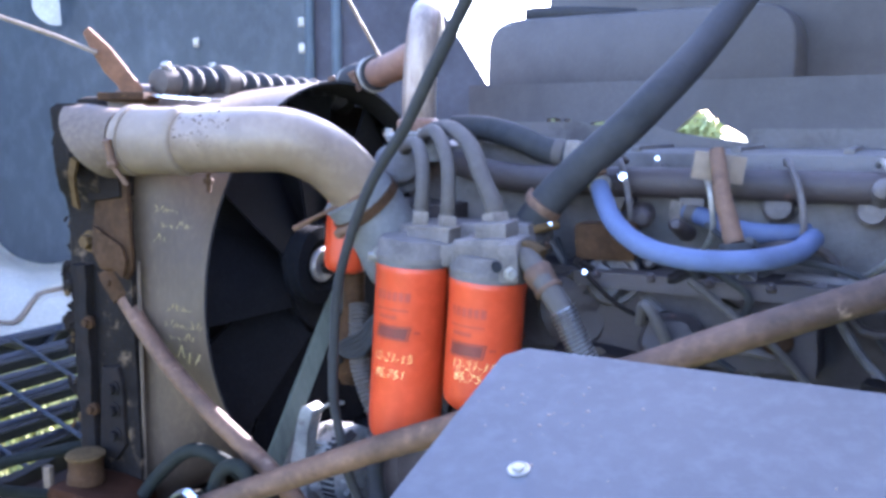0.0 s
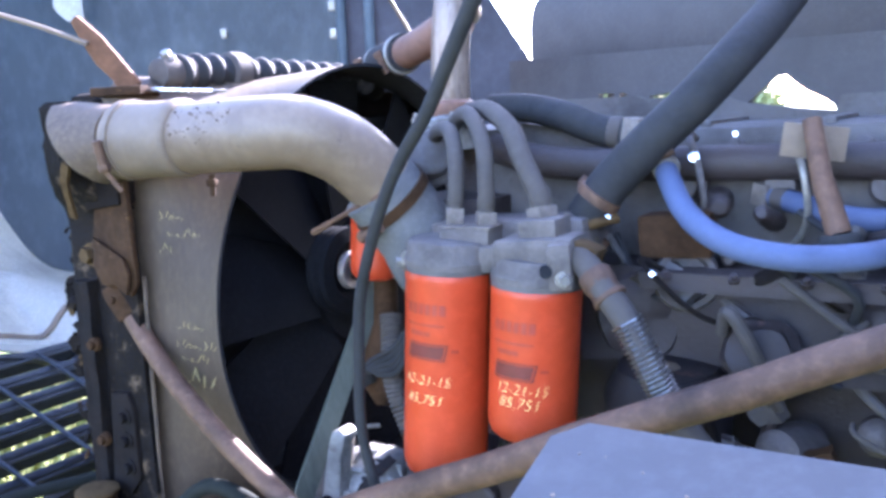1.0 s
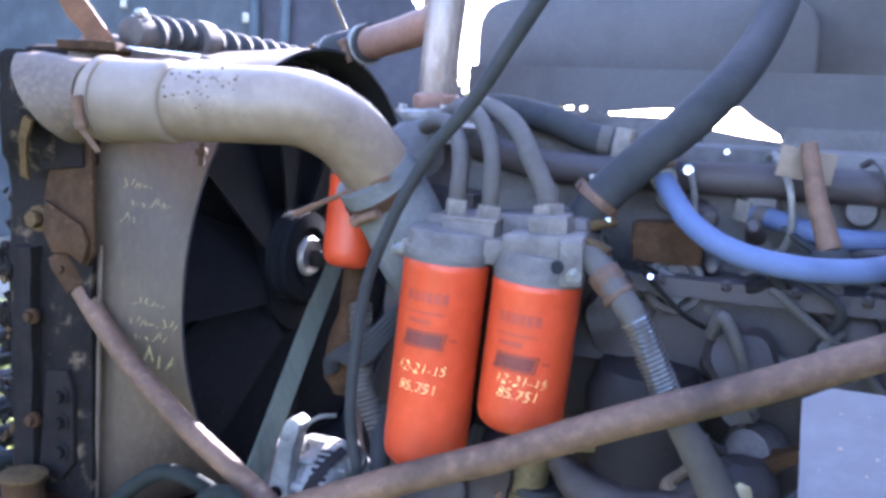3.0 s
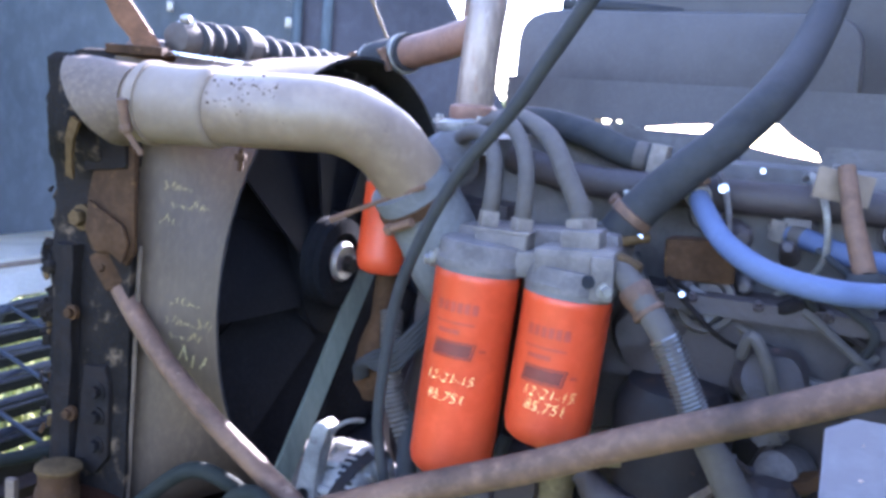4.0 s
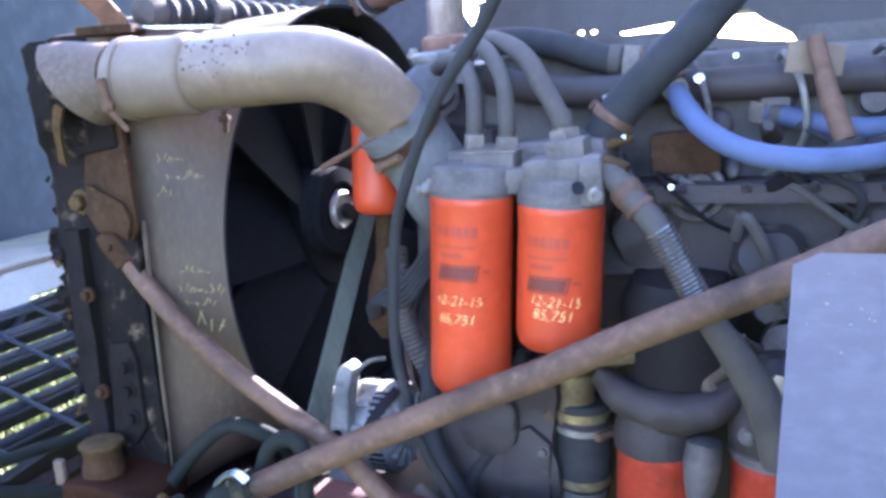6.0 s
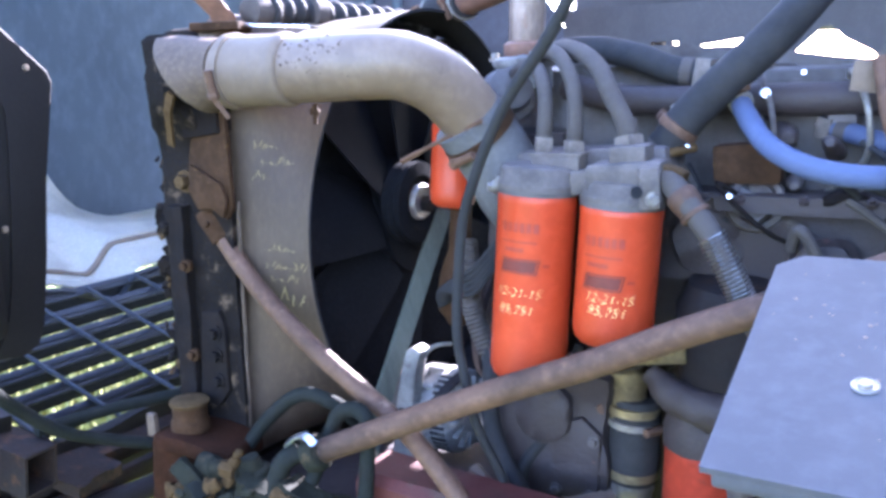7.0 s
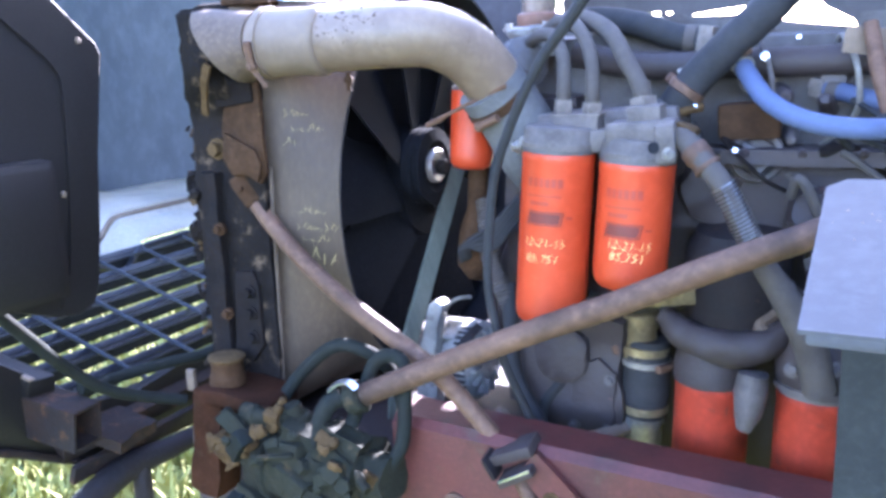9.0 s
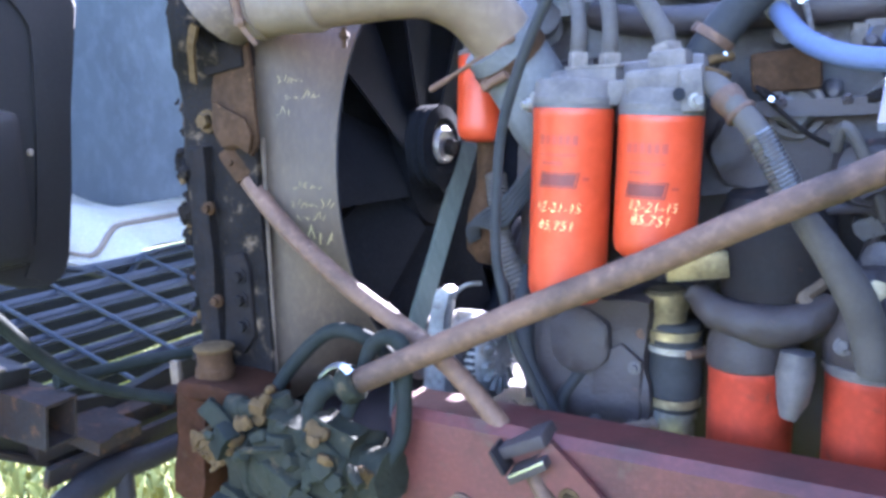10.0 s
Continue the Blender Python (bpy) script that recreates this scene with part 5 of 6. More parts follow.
HIGH = [(-0.75, 1.68), (-0.75, 1.60), (-0.592, 1.60), (-0.592, 1.618), (-0.566, 1.618), (-0.566, 1.60), (-0.558, 1.60), (-0.558, 1.617), (-0.545, 1.617), (-0.545, 1.60), (-0.512, 1.60), (-0.510, 1.610), (-0.46, 1.616), (-0.405, 1.621), (-0.405, 1.59), (-0.368, 1.59), (-0.325, 1.629), (-0.312, 1.630), (-0.29, 1.610), (-0.25, 1.588), (-0.24, 1.57), (0.34, 1.57), (0.34, 1.68)]
part("upper_plate", prism(HIGH, 0.02, Matrix.Translation((0, 0.004, 0)) @ pl), M_CANISTER, rack, "", False)

# ---- on top of the radiator ----
ribbed = thing("ribbed_hose", (-1.06, 1.1, 1.645), "black corrugated hose lying on top of the radiator", "hose")
rp = smooth_path([(-1.045, 1.0, 1.672), (-1.05, 1.08, 1.676), (-1.045, 1.2, 1.672), (-1.03, 1.32, 1.668), (-1.02, 1.42, 1.662)], 24)
part("corrugated_tube", sweep(rp, lambda u: 0.024 + 0.0035 * math.sin(u * 80), 20), M_RUBBER, ribbed)
part("coupler", lathe((-1.048, 1.10, 1.676), (0.02, 1, 0), [(0, 0.024), (0.004, 0.030), (0.03, 0.030), (0.034, 0.024)], 20), M_HOSE, ribbed)
bm = lathe((-1.045, 0.965, 1.672), (0, 1, 0.02), [(0, 0.0), (0.001, 0.014), (0.006, 0.021), (0.03, 0.023), (0.036, 0.022), (0.06, 0.022)], 22)
part("end_cap", rough_up(bm, 0.002, 80), M_HOSE, ribbed, "grimy end cap")
part("bolt", bolt((-1.04, 0.985, 1.692), (0.3, -0.6, 1), 0.008), M_NUT, ribbed)
lever = thing("rusty_lever", (-1.07, 0.92, 1.64), "orange rusty hood lever bracket on the radiator", "bracket")
m = frame_along((-1.092, 0.905, 1.722), (-1.050, 0.935, 1.652), (0.4, -1, 0.2))
bm = prism([(-0.03, -0.006), (0.0, -0.014), (0.03, -0.017), (0.06, -0.018), (0.085, -0.02), (0.088, 0.012), (0.05, 0.014), (0.01, 0.014), (-0.03, 0.006)], 0.010, m, 0.003)
part("arm", rough_up(bm, 0.003, 45), M_LEVER, lever)
part("foot", box((-1.06, 0.925, 1.648), (0.075, 0.05, 0.012), rot(0, 0, 20), 0.002), M_BRACKET, lever)
part("pull_cord", sweep([(-1.085, 0.892, 1.712), (-1.13, 0.86, 1.735), (-1.2, 0.81, 1.765), (-1.35, 0.72, 1.83)], 0.0035, 8), M_SLEEVE, lever, "pale pull cord")
tray = solid("top_strip", box((-0.972, 0.95, 1.645), (0.125, 0.03, 0.005), rot(0, 4, 3), 0.002), M_SHINY, "bright metal strip along the radiator top", "trim strip")
wire = solid("stay_wire", sweep([(-1.19, 1.835, 1.765), (-1.2, 1.754, 1.855), (-1.215, 1.64, 1.985)], 0.004, 8), M_SLEEVE, "thin pale stay wire to the hood", "wire")

# ---- lower right: coupling, brass fitting, lower filters ----
coup = thing("coolant_coupling", (-0.49, 1.06, 0.95), "upright pipe with dark rubber coupling and clamps", "pipe coupling")
CX, CY = -0.487, 1.065
part("upper_pipe", lathe((CX - 0.008, CY, 1.10), (0, 0, 1), [(0, 0.027), (0.05, 0.027), (0.055, 0.03), (0.075, 0.03), (0.08, 0.024)], 28), M_BRASS, coup, "dull brass pipe end")
part("coupling_hose", lathe((CX, CY, 1.015), (0.05, 0, 1), [(0, 0.031), (0.004, 0.034), (0.04, 0.037), (0.09, 0.034), (0.118, 0.033), (0.122, 0.03)], 30), M_RUBBER, coup)
clamp_band((CX + 0.002, CY, 1.122), (0.05, 0, 1), 0.0345, 0.013, coup, M_BRASS, (-1, -0.3, 0))
clamp_band((CX + 0.002, CY, 1.103), (0.05, 0, 1), 0.0350, 0.010, coup, M_NUT, (1, -0.6, 0))
clamp_band((CX, CY, 1.03), (0.05, 0, 1), 0.0345, 0.013, coup, M_BRASS, (-1, -0.2, 0))
part("lower_pipe", lathe((CX - 0.004, CY, 0.90), (0.02, 0, 1), [(0, 0.030), (0.10, 0.030), (0.104, 0.033), (0.12, 0.033)], 28), M_NUT, coup)
bm = box((-0.448, 1.03, 1.222), (0.075, 0.05, 0.034), rot(0, -4, 18), 0.003)
solid("brass_elbow", bm, M_BRASS, "square tarnished brass fitting block", "fitting")
hous = thing("filter_housing", (-0.36, 1.06, 1.1), "dark curved casting above the lower filters", "housing")
bm = sweep(smooth_path([(-0.45, 1.03, 1.185), (-0.42, 1.02, 1.165), (-0.37, 1.01, 1.155), (-0.32, 1.01, 1.16), (-0.29, 1.03, 1.18)], 6), lambda u: 0.016 + 0.009 * math.sin(u * 3.1), 18)
part("curved_arm", rough_up(bm, 0.004, 50), M_MURK, hous)
bm = lathe((-0.36, 1.08, 1.16), (0, -0.1, 1), [(0, 0.06), (0.03, 0.068), (0.12, 0.07), (0.15, 0.055), (0.16, 0)], 32)
part("dome", rough_up(bm, 0.003, 30), M_STEEL_TUBE, hous)
bm = lathe((-0.383, 1.05, 1.09), (0, 0, 1), [(0, 0.05), (0.005, 0.055), (0.03, 0.055), (0.06, 0.045)], 30)
part("collar", rough_up(bm, 0.002, 50), M_MURK, hous)
bm = lathe((-0.33, 0.99, 1.05), (0.1, 0, 1), [(0, 0.010), (0.02, 0.018), (0.05, 0.022), (0.08, 0.018), (0.085, 0.0)], 20)
part("drain_cock", rough_up(bm, 0.003, 70), M_ENGINE_B, hous, "grey drain cock")
spin_filter((-0.383, 1.05, 1.095), (0.03, 0.02, 1), 0.19, 0.052, "grimy orange filter behind the frame rail, shade in its colour", False, 0, paint=M_ORANGE_SHADE_DIRT)
spin_filter((-0.245, 1.04, 1.100), (0.03, 0.02, 1), 0.19, 0.052, "grimy orange filter beside another, shade in its colour", False, 0, paint=M_ORANGE_SHADE_DIRT)
bm = lathe((-0.245, 1.04, 1.105), (0.02, 0, 1), [(0, 0.048), (0.01, 0.056), (0.05, 0.056), (0.07, 0.045), (0.10, 0.04), (0.12, 0.02)], 30)
ohead = thing("oil_filter_head", (-0.245, 1.04, 1.105), "grimy dark cast oil filter head with fittings", "filter head")
part("casting", rough_up(bm, 0.004, 45), M_MURK, ohead)
part("seat_ring", lathe((-0.245, 1.04, 1.103), (0.02, 0, 1), [(0, 0.052), (0.002, 0.057), (0.010, 0.057), (0.012, 0.05)], 30), M_ENGINE_B, ohead)
for x, y, z in ((-0.275, 0.995, 1.14), (-0.225, 0.988, 1.15)):
    part("bolt", bolt((x, y, z), (0, -1, 0.3), 0.007), M_ENGINE_B, ohead)
bm = lathe((-0.25, 1.0, 1.20), (0.3, -1, 0.4), [(0, 0.009), (0.02, 0.009), (0.024, 0.012), (0.036, 0.012), (0.038, 0.0)], 6)
solid("brass_plug", bm, M_BRASS, "yellow brass plug on the casting", "plug")
bm = grid_box((-0.585, 1.085, 1.07), (0.15, 0.12, 0.20), 10)
pump = thing("pump_casting", (-0.585, 1.085, 0.97), "grimy rounded pump casting behind the filters", "pump")
part("housing", rough_up(rough_up(bm, 0.016, 13), 0.004, 50), M_MURK, pump)
bm = lathe((-0.60, 1.03, 1.11), (-0.1, -1, 0.1), [(0, 0.045), (0.012, 0.045), (0.016, 0.040), (0.02, 0.02), (0.022, 0)], 28)
part("round_cover", rough_up(bm, 0.005, 45), M_MURK, pump)
bm = prism([(-0.035, -0.07), (0.035, -0.075), (0.04, 0.03), (0.01, 0.05), (-0.03, 0.03)], 0.014, Matrix.Translation((-0.555, 1.02, 1.06)) @ Matrix(((1, 0, 0, 0), (0, 0, 1, 0), (0, 1, 0, 0), (0, 0, 0, 1))), 0.004)
part("side_plate", rough_up(bm, 0.003, 40), M_MURK, pump)
for x, z in ((-0.58, 1.0), (-0.53, 1.0), (-0.525, 1.08), (-0.585, 1.085)):
    part("bolt", bolt((x, 1.019, z), (0, -1, 0), 0.006), M_ENGINE_B, pump)



# ---- steering gear, green with grime ----
gear = thing("steering_gear", (-0.93, 0.79, 0.85), "grimy green steering gear with corroded hose fittings", "steering gear")
bm = lathe((-1.03, 0.815, 0.955), (1, 0, 0.05), [(0, 0.03), (0.004, 0.048), (0.03, 0.052), (0.034, 0.058), (0.05, 0.058), (0.054, 0.05), (0.12, 0.054), (0.19, 0.05), (0.194, 0.058), (0.212, 0.058), (0.216, 0.04), (0.25, 0.036), (0.252, 0.0)], 34)
part("housing", rough_up(rough_up(bm, 0.009, 24), 0.004, 70), M_GREEN, gear)
bm = lathe((-0.90, 0.81, 0.965), (0.1, -1, 0.12), [(0, 0.058), (0.02, 0.058), (0.024, 0.062), (0.034, 0.062), (0.038, 0.052), (0.046, 0.03), (0.05, 0.028), (0.056, 0.0)], 30)
part("sector_cover", rough_up(rough_up(bm, 0.016, 26), 0.006, 80), M_GREEN, gear)
rng = random.Random(77)
for k in range(5):
    x, z = rng.uniform(-1.02, -0.80), rng.uniform(0.90, 1.03)
    p = Vector((x, 0.752 + rng.uniform(-0.004, 0.012), z))
    d = Vector((rng.uniform(-1, 1), rng.uniform(-0.5, 0.1), rng.uniform(-1, 0.4))).normalized() * rng.uniform(0.03, 0.07)
    bm = sweep([p, p + d * 0.5 + Vector((0, -0.004, 0)), p + d], rng.uniform(0.004, 0.008), 9)
    part("grimy_line", rough_up(bm, 0.003, 60), M_GREEN if k % 3 else M_HYD, gear)
for k in range(13):
    size = (rng.uniform(0.02, 0.06), rng.uniform(0.015, 0.03), rng.uniform(0.012, 0.04))
    p = (rng.uniform(-1.03, -0.82), rng.uniform(0.756, 0.772), rng.uniform(0.90, 1.03))
    bm = box(p, size, rot(rng.uniform(-20, 20), rng.uniform(-50, 50), rng.uniform(-25, 25)), 0.004)
    bmesh.ops.subdivide_edges(bm, edges=[e for e in bm.edges if e.calc_length() > 0.01], cuts=2, use_grid_fill=True)
    part("cast_lug", rough_up(bm, 0.003, 70), M_GREEN if k % 4 else M_HYD, gear)
for k in range(9):
    bm = bmesh.new()
    r = rng.uniform(0.006, 0.012)
    p = (rng.uniform(-1.03, -0.80), rng.uniform(0.748, 0.765), rng.uniform(0.90, 1.04))
    bmesh.ops.create_icosphere(bm, subdivisions=3, radius=r, matrix=Matrix.Translation(p) @ Matrix.Diagonal((1.3, 0.7, 1, 1)))
    part("grime_lump", rough_up(rough_up(bm, r * 0.6, 50), r * 0.3, 160), M_GREEN if k % 3 else M_TAN, gear)
bm = lathe((-0.925, 0.805, 0.99), (-0.2, -0.15, 1), [(0, 0.034), (0.03, 0.032), (0.034, 0.026), (0.055, 0.025), (0.058, 0.016), (0.075, 0.015), (0.076, 0)], 22)
part("input_tower", rough_up(bm, 0.003, 50), M_GREEN, gear)
bm = lathe((-1.03, 0.79, 1.035), (1, 0, 0.05), [(0, 0.012), (0.004, 0.018), (0.03, 0.018), (0.034, 0.014), (0.06, 0.014), (0.064, 0.019), (0.085, 0.019), (0.09, 0.012)], 18)
part("valve_body", rough_up(bm, 0.003, 60), M_GREEN, gear)
bm = grid_box((-0.85, 0.79, 1.015), (0.06, 0.04, 0.055), 5, rot(0, 28, 10))
part("port_block", rough_up(bm, 0.005, 40), M_GREEN, gear)
bm = grid_box((-0.96, 0.775, 0.885), (0.16, 0.03, 0.035), 6, rot(0, 24, 0))
part("pitman_arm", rough_up(bm, 0.003, 40), M_GREEN, gear)
for k, (x, y, z, r) in enumerate(((-0.947, 0.775, 1.063, 0.011), (-0.938, 0.775, 1.078, 0.008), (-0.864, 0.765, 1.040, 0.014), (-0.845, 0.765, 1.032, 0.010), (-0.955, 0.77, 1.035, 0.012), (-0.80, 0.775, 0.985, 0.012), (-1.0, 0.765, 1.0, 0.016), (-1.015, 0.77, 0.985, 0.012), (-0.985, 0.77, 0.97, 0.010))):
    bm = bmesh.new()
    bmesh.ops.create_icosphere(bm, subdivisions=3, radius=r * 0.75, matrix=Matrix.Translation((x, y, z)))
    part("fitting", rough_up(bm, r * 0.35, 60), M_TAN, gear, "tan corroded fitting")
part("elbow_pipe", sweep(smooth_path([(-0.85, 0.80, 1.088), (-0.866, 0.787, 1.077), (-0.877, 0.783, 1.055), (-0.880, 0.783, 1.03), (-0.893, 0.785, 1.005)], 5), lambda u: 0.0135 + 0.001 * math.sin(u * 40), 14), M_HYD, gear, "thick dark elbow hose")
bm = grid_box((-0.916, 0.783, 1.022), (0.052, 0.035, 0.038), 5, rot(10, 25, 15))
part("valve_block", rough_up(bm, 0.004, 55), M_GREEN, gear)
for x, y, z, r, d in ((-0.844, 0.768, 0.993, 0.016, (0.2, -1, 0.2)), (-0.83, 0.768, 0.972, 0.013, (0.3, -1, 0.3)), (-0.893, 0.77, 0.985, 0.013, (-0.3, -1, 0.4)), (-0.945, 0.772, 1.05, 0.012, (-1, -0.2, 0.2)), (-0.862, 0.768, 1.024, 0.012, (0.5, -0.6, 0.6)), (-0.80, 0.788, 0.967, 0.012, (0.2, -0.3, 1))):
    part("hose_nut", rough_up(hexnut((x, y, z), d, r, r * 1.7), 0.003, 70), M_TAN if r == 0.012 else M_GREEN, gear, "corroded hose nut")
for x, y, z, r in ((-1.082, 0.795, 0.972, 0.022), (-1.065, 0.79, 0.955, 0.014), (-1.045, 0.79, 0.968, 0.012)):
    bm = bmesh.new()
    bmesh.ops.create_icosphere(bm, subdivisions=4, radius=r, matrix=Matrix.Translation((x, y, z)) @ Matrix.Diagonal((1.3, 0.6, 1.0, 1)))
    part("caked_dirt", rough_up(rough_up(bm, r * 0.7, 60), r * 0.3, 200), M_TAN, gear, "crumbling tan dirt")
bm = sweep(smooth_path([(-0.94, 0.785, 1.055), (-0.955, 0.79, 0.98), (-0.935, 0.785, 0.90), (-0.87, 0.78, 0.87)], 6), 0.008, 10)
part("spool_pipe", bm, M_GREEN, gear)
for pts in ([(-1.026, 0.86, 1.012), (-0.975, 0.87, 1.08), (-0.905, 0.87, 1.134), (-0.85, 0.88, 1.125), (-0.825, 0.90, 1.087), (-0.815, 0.91, 1.03)],
            [(-0.845, 0.81, 1.04), (-0.834, 0.835, 1.086), (-0.818, 0.84, 1.128), (-0.79, 0.84, 1.144), (-0.769, 0.84, 1.13), (-0.768, 0.835, 1.077), (-0.77, 0.825, 1.018), (-0.79, 0.81, 0.98)]):
    line_hose("steering_hose", pts, 0.0105, M_HYD, "dark green-grey hydraulic hose at the steering gear", (), "steering hoses")

# ---- hood, tipped forward ----
hood = thing("hood", (-1.7, 1.3, 0.9), "truck hood tipped forward, lining and grille showing", "hood")
PLAN = smooth_path([(-2.30, 0.45, 0), (-2.38, 0.8, 0), (-2.41, 1.3, 0), (-2.40, 1.65, 0), (-2.36, 1.85, 0), (-2.27, 2.02, 0), (-2.12, 2.14, 0), (-1.95, 2.20, 0), (-1.71, 2.225, 0)], 5)
SIDE = smooth_path([(-1.71, 2.225, 0), (-1.5, 2.23, 0), (-1.3, 2.235, 0), (-1.15, 2.235, 0), (-1.03, 2.235, 0)], 6)


def shell(plan, low, high, name, mat, label):
    bm = bmesh.new()
    rows = []
    for p in plan:
        lo, hi = low(p), high(p)
        rows.append([bm.verts.new((p.x + 0.012 * noise.noise(Vector((p.x * 2, p.y * 3, z * 1.3))), p.y + 0.01 * noise.noise(Vector((p.y * 3, z * 2, 5))), z)) for z in [lo + (hi - lo) * k / 14 for k in range(15)]])
    for p, q in zip(rows, rows[1:]):
        for k in range(14):
            bm.faces.new((p[k], p[k + 1], q[k + 1], q[k]))
    bmesh.ops.solidify(bm, geom=bm.faces[:], thickness=0.012)
    part(name, bm, mat, hood, label)


def lining_edge(y):
    """Height of the curved lower edge of the lining."""
    return min(2.55, 1.153 + 4.5 * max(0.0, 1.72 - y) ** 2)


shell(PLAN, lambda p: lining_edge(p.y) + 0.004, lambda p: 2.62, "lining", M_HOOD, "blue-grey fibre hood lining")
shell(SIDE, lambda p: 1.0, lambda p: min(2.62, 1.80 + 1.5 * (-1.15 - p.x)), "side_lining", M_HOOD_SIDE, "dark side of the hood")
for x, y in ((-1.70, 2.205), (-1.60, 2.21)):
    part("rib", sweep([(x, y, 1.1), (x, y, 1.7), (x, y, 2.2)], 0.016, 10), M_HOOD, hood, "raised rib in the lining")
part("vent_patch", lathe((-2.40, 1.815, 2.01), (1, -0.2, 0), [(0, 0.10), (0.022, 0.10), (0.026, 0.09), (0.027, 0)], 36), M_WHITE, hood, "pale oval patch")
for x, y, z in ((-2.10, 2.12, 1.88), (-2.05, 2.14, 1.80), (-1.72, 2.19, 1.93), (-1.72, 2.19, 1.85)):
    part("clip", box((x, y, z), (0.02, 0.012, 0.03), rot(0, 0, 30), 0.003), M_NUT, hood, "small pale clip")
# white surround between the lining and the grille, stepped down to the light opening
bm = bmesh.new()
rows = []
for j in range(97):
    y = 0.60 + 1.6 * j / 96
    s = min(1, max(0, (y - 1.31) / 0.09))
    s = s * s * (3 - 2 * s)
    low = (1.135 - 0.38 * max(0, y - 1.15) if y < 1.32 else 1.07) * (1 - s) + 1.127 * s
    crease = (1.138 - 0.28 * (min(y, 1.32) - 1.227)) * (1 - s) + 1.180 * s
    up = lining_edge(y) - 1.153
    prof = [(-2.43, 1.16 + up), (-2.375, 1.157 + up), (-2.33, 1.185 + 0.45 * up), (-2.20, 1.19 + 0.12 * up), (-2.03, crease + 0.022 + 0.03 * up), (-1.968, crease + 0.014), (-1.962, crease + 0.002), (-1.940, crease - 0.003), (-1.934, crease - 0.012), (-1.89, crease - 0.022), (-1.866, max(low + 0.008, crease - 0.04)), (-1.856, low + 0.006), (-1.86, low)]
    rows.append([bm.verts.new((x, y, z)) for x, z in prof])
for p, q in zip(rows, rows[1:]):
    for j in range(len(prof) - 1):
        bm.faces.new((p[j], p[j + 1], q[j + 1], q[j]))
bmesh.ops.solidify(bm, geom=bm.faces[:], thickness=0.008)
surround = part("grille_surround", bm, M_WHITE, hood, "white moulded grille surround")
bm = sweep(smooth_path([(-1.85, 1.0, 1.13), (-1.85, 1.16, 1.122), (-1.85, 1.30, 1.066), (-1.845, 1.328, 1.078), (-1.845, 1.36, 1.108), (-1.845, 1.40, 1.119), (-1.85, 1.6, 1.12)], 5), 0.008, 8)
part("surround_seal", bm, M_GRILLE, surround)
bm = sweep(smooth_path([(-1.952, 1.0, 1.200), (-1.952, 1.15, 1.162), (-1.952, 1.227, 1.141), (-1.952, 1.30, 1.120), (-1.952, 1.335, 1.134), (-1.952, 1.37, 1.168), (-1.952, 1.41, 1.182), (-1.952, 1.6, 1.183), (-1.952, 1.9, 1.183)], 5), 0.0075, 8)
part("crease_bead", bm, M_SLEEVE, surround, "beige sealant along the crease")


def gz(x):
    return 0.489 - 0.333 * x


for k in range(7):
    x = -1.852 + 0.0725 * k
    m = Matrix.Translation((x, 1.30, gz(x))) @ Euler((0, radians(-28), 0)).to_matrix().to_4x4()
    w, o = 1.15, 0.0
    bm = box((0, o, 0.006), (0.012, w, 0.015), None, 0.004)
    box((0.012, o, -0.008), (0.010, w, 0.006), None, 0.002, bm)
    bmesh.ops.transform(bm, matrix=m, verts=bm.verts[:])
    bar_mesh = part("grille_bar", bm, M_GRILLE, hood, "black grille bar")
    part("louvre", box((x - 0.004, 1.30 + o, gz(x) - 0.017), (0.004, w, 0.030), rot(0, 6, 0), 0.001), M_SHROUD_IN, bar_mesh, "dark louvre blade behind the bar")
for k in range(9):
    y0 = 0.66 + 0.14 * k
    a, b = Vector((-1.83, y0, gz(-1.83) + 0.018)), Vector((-1.38, y0 + 0.016, gz(-1.38) + 0.018))
    part("grille_stay", sweep([a, b], 0.0045, 8), M_GRILLE, hood, "thin black cross bar")
bm = box((-1.372, 1.28, gz(-1.372) + 0.004), (0.06, 1.15, 0.034), rot(0, 18, 0), 0.008)
part("grille_frame", bm, M_HINGE, hood, "dark lower frame of the grille")
part("frame_flange", box((-1.33, 1.28, gz(-1.33) - 0.022), (0.012, 1.15, 0.035), rot(0, 20, 0), 0.003), M_HINGE, hood)
# fender liner with a cut corner
pl = Matrix(((0, 0, 1, -1.137), (-1, 0, 0, 0.69), (0, 1, 0, 0), (0, 0, 0, 1)))
bm = prism([(0.0, 1.575), (0.006, 1.59), (0.12, 1.694), (0.16, 1.72), (0.60, 1.76), (0.60, 1.37), (0.215, 1.28), (0.12, 1.242), (0.085, 1.236), (0.06, 1.246), (0.05, 1.27), (0.036, 1.35), (0.024, 1.45)], 0.012, pl, 0.003)
liner = part("fender_liner", bm, M_PLASTIC, hood, "black plastic inner fender panel", False)
bead = [(0.585, 1.25), (0.605, 1.30), (0.622, 1.42), (0.630, 1.53), (0.622, 1.562), (0.595, 1.592), (0.53, 1.645), (0.46, 1.69)]
bm = strap(smooth_path([(-1.126, y, z) for y, z in bead], 8), 0.022, 0.008, (1, 0, 0))
part("liner_bead", bm, M_PLASTIC, liner)
bm = box((-1.118, 0.44, 1.36), (0.03, 0.285, 0.18), None, 0.014)
bmesh.ops.subdivide_edges(bm, edges=bm.edges[:], cuts=2, use_grid_fill=True)
part("liner_bulge", bm, M_PLASTIC, liner, "raised bulge in the panel")
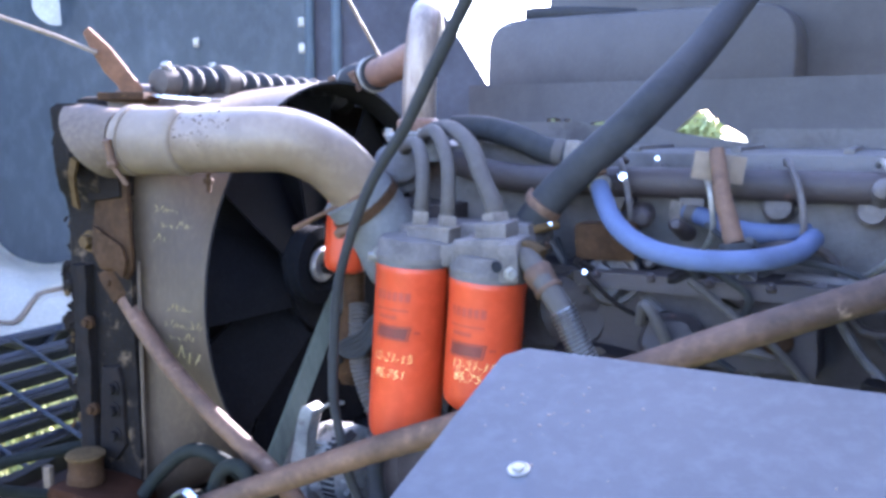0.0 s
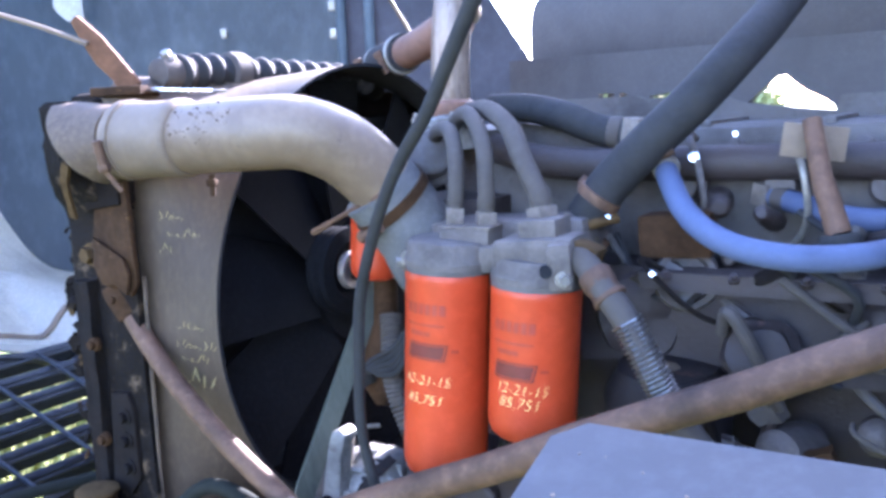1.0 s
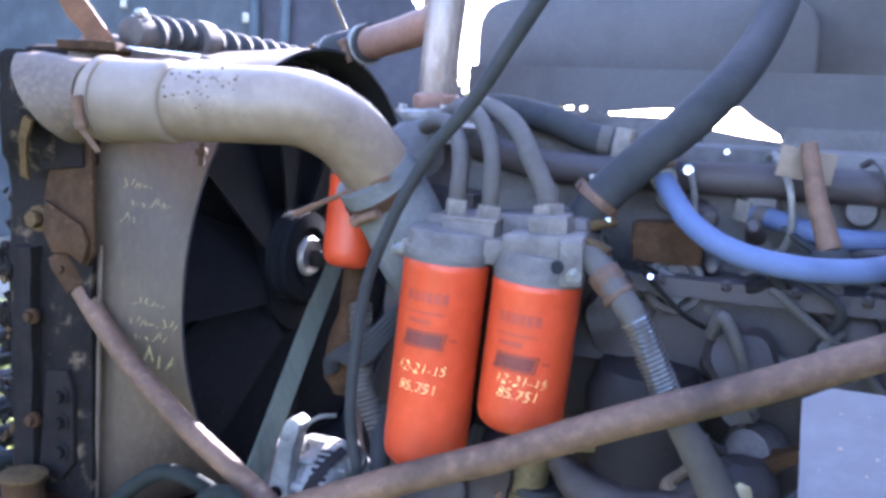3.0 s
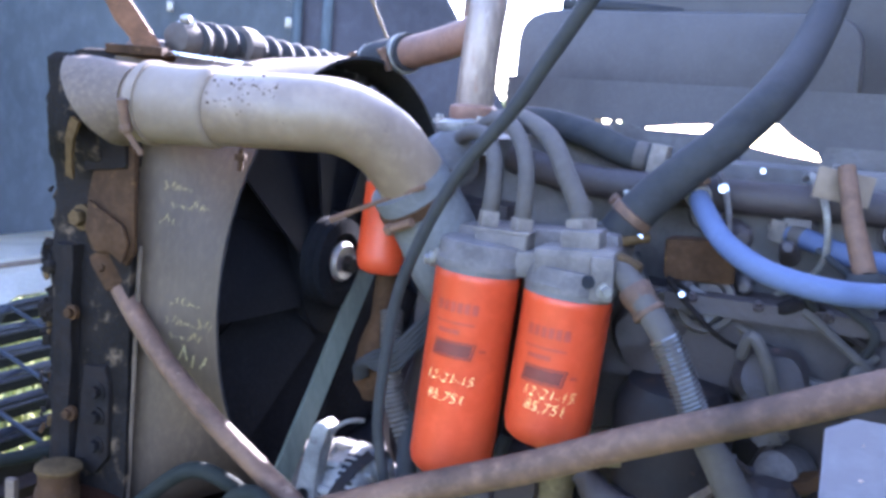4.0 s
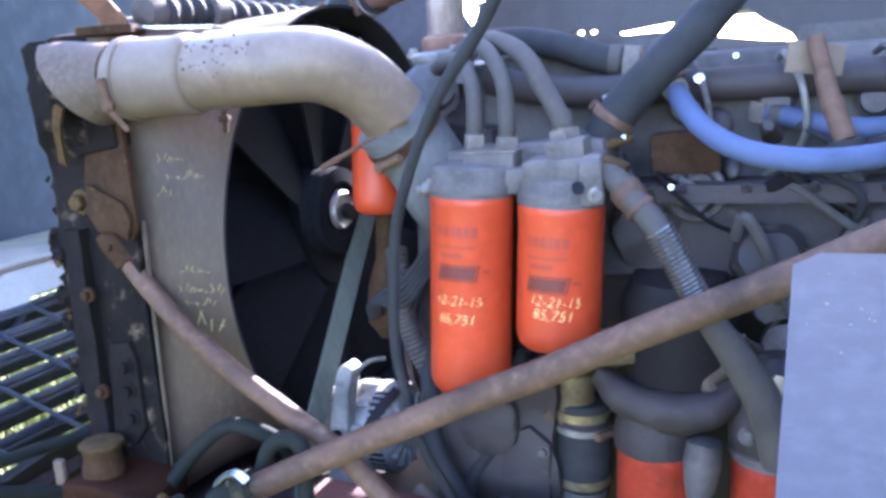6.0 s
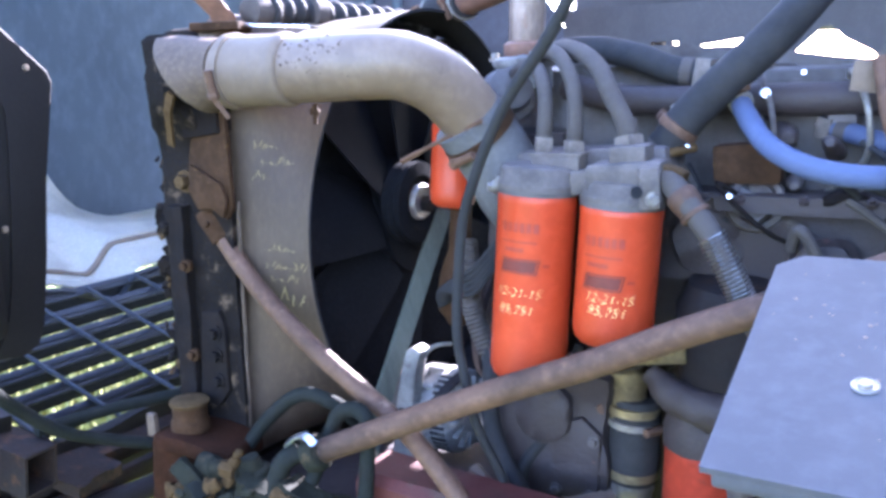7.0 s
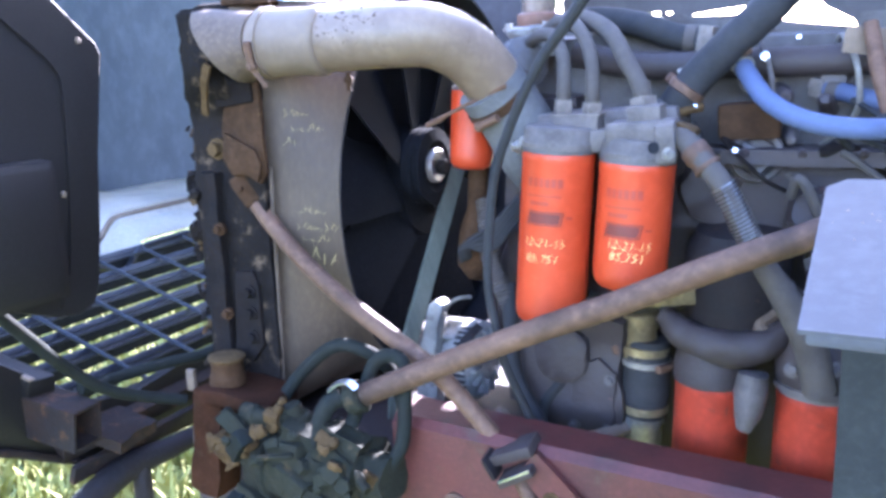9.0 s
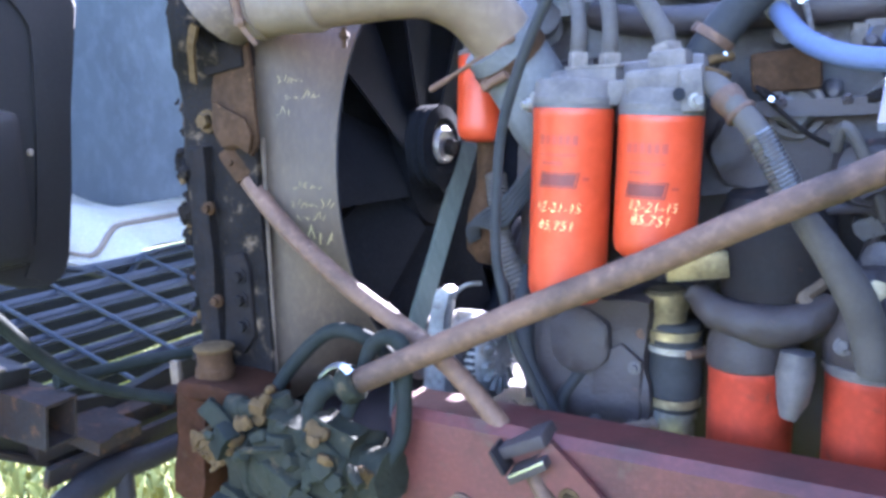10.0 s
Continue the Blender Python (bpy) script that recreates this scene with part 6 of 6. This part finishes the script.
for y, z in ((0.655, 1.593), (0.56, 1.672), (0.602, 1.40)):
    part("rivet", lathe((-1.125, y, z), (1, 0, 0), [(0, 0.0045), (0.002, 0.004), (0.003, 0.0)], 10), M_SLEEVE, liner, "small pale rivet")
# square hinge tube with an open end, and the curved lip under it
bm = bmesh.new()
mt = frame_along((-1.268, 0.700, 1.009), (-1.568, 0.670, 1.054))
ring = []
for x in (0, 0.8):
    for inset in (0.0, 0.004):
        ring.append([bm.verts.new(mt @ Vector((x, a * (0.028 - inset), b * (0.034 - inset)))) for a, b in ((-1, -1), (1, -1), (1, 1), (-1, 1))])
A, B, C, D = ring
for p, q in ((A, C), (B, D), (A, B), (C, D)):
    for k in range(4):
        bm.faces.new((p[k], p[(k + 1) % 4], q[(k + 1) % 4], q[k]))
part("hinge_tube", bm, M_HINGE, hood, "square steel tube with an open rusty end")
ma = frame_along((-1.34, 0.690, 1.078), (-1.60, 0.665, 1.135))
bm = prism([(0, -0.022), (0.36, -0.022), (0.36, 0.022), (0.012, 0.022)], 0.034, ma @ Matrix.Translation((0, 0, -0.030)), 0.004)
side_rail = part("side_rail", bm, M_PLASTIC, hood, "dark moulded rail with a pale edge")
# dark box painted for the shade in the rail's slot
part("slot", box(ma @ Vector((0.13, -0.0235, -0.010)), (0.16, 0.004, 0.010), ma.to_3x3(), 0.001), M_SHROUD_IN, side_rail, "dark slot")
# pale strip painted for the light along the rail's top edge
part("lit_edge", box(ma @ Vector((0.18, 0.016, 0.006)), (0.34, 0.010, 0.004), ma.to_3x3(), 0.001), M_SLEEVE, side_rail, "pale edge, light on the rail's top put into its colour")
pl = Matrix(((0, 0, 1, -1.39), (1, 0, 0, 0), (0, 1, 0, 0), (0, 0, 0, 1)))
bm = prism([(0.40, 1.04), (0.52, 1.02), (0.62, 0.983), (0.68, 0.945), (0.735, 0.919), (0.82, 0.894), (0.91, 0.886), (1.0, 0.88), (1.25, 0.88), (1.25, 1.0), (1.01, 1.0), (0.89, 0.985), (0.795, 1.0), (0.64, 1.12), (0.40, 1.2)], 0.025, pl, 0.004)
part("lip", bm, M_PLASTIC, hood, "dark curved lower lip")
bm = sweep(smooth_path([(-1.36, 0.40, 1.04), (-1.358, 0.52, 1.02), (-1.356, 0.62, 0.983), (-1.356, 0.735, 0.919), (-1.356, 0.82, 0.894), (-1.356, 0.91, 0.886), (-1.356, 1.0, 0.88), (-1.356, 1.25, 0.88)], 5), 0.007, 8)
part("lip_edge", bm, M_HINGE, hood, "rounded rusty edge of the lip")
bm = grid_box((-1.325, 0.80, 0.955), (0.09, 0.10, 0.022), 5, rot(0, 14, 12))
part("hinge_bracket", rough_up(bm, 0.005, 30), M_HINGE, hood)
line_hose("hood_cable", [(-1.30, 0.47, 1.36), (-1.27, 0.545, 1.27), (-1.26, 0.571, 1.235), (-1.26, 0.618, 1.18), (-1.26, 0.666, 1.124), (-1.26, 0.731, 1.064), (-1.255, 0.80, 1.025), (-1.23, 0.87, 0.995)], 0.0098, M_HYD, "black corrugated cable sagging to the hood", (), "")
line_hose("hood_cable", [(-1.30, 0.72, 1.06), (-1.28, 0.85, 1.055), (-1.25, 0.95, 1.05), (-1.2, 1.05, 1.06)], 0.010, M_HYD, "black cable lying below the grille", (), "")
# front frame horn
horn = thing("front_frame_horn", (-1.3, 0.8, 0.8), "dark painted forged frame horn over the grass", "frame horn")
bm = sweep(smooth_path([(-1.20, 1.0, 0.91), (-1.27, 0.955, 0.895), (-1.30, 0.88, 0.885), (-1.31, 0.80, 0.885), (-1.31, 0.72, 0.865), (-1.32, 0.6, 0.80)], 6), lambda u: 0.015 + 0.016 * u, 16)
part("arm", bm, M_STEEL_TUBE, horn)
bm = sweep([(-1.30, 0.82, 0.88), (-1.29, 0.81, 0.80), (-1.28, 0.80, 0.70)], 0.016, 14)
part("leg", bm, M_STEEL_TUBE, horn)

# ---- deck plate ----
deck = thing("deck_plate", (-0.05, 0.39, 1.40), "blue-grey painted deck plate with white paint flecks", "deck plate")
P0, P1 = Vector((-0.214, 0.306, 1.414)), Vector((-0.214, 0.472, 1.467))
e = (P1 - P0).normalized()
nrm = Vector((1, 0, 0)).cross(e).normalized()
md = Matrix((Vector((1, 0, 0)), e, nrm)).transposed().to_4x4()
md.translation = P0
W = (P1 - P0).length
bm = prism([(0, 0), (0.57, -0.005), (0.57, W - 0.005), (0.24, W + 0.002), (0.012, W), (0.0, W - 0.012)], -0.003, md)
part("sheet", bm, M_DECK, deck)
bm = prism([(0.004, 0), (0.57, -0.005), (0.57, 0.006), (0.004, 0.008)], -0.007, md @ Matrix.Translation((0, 0, -0.003)), 0.002)
part("rolled_edge", bm, M_DECK, deck)
pt = md @ Vector((0.052, 0.066, 0))
bm = lathe(pt, nrm, [(0, 0.0055), (0.0008, 0.0058), (0.0012, 0.005), (0.0008, 0.004), (0.0009, 0.003), (0.0022, 0.0026), (0.0026, 0.0)], 22)
part("deck_bolt", bm, M_NUT, deck, "bright round bolt")
rng = random.Random(9)
for k in range(44):
    u, w = (rng.gauss(0.05, 0.02), rng.gauss(0.115, 0.02)) if k < 20 else (rng.uniform(0.01, 0.2), rng.uniform(0.008, W - 0.01))
    r = rng.choice((0.0004, 0.0006, 0.0008, 0.0011))
    bm = lathe(md @ Vector((u, w, 0.0)), nrm, [(0, r), (0.0003, r * 0.8), (0.0004, 0)], 7)
    part("paint_fleck", bm, M_SLEEVE, deck, "white paint fleck")
part("splash_panel", box((0.09, 0.50, 1.19), (0.58, 0.006, 0.53), None, 0.002), M_SPLASH, deck, "dark flat splash panel under the plate")
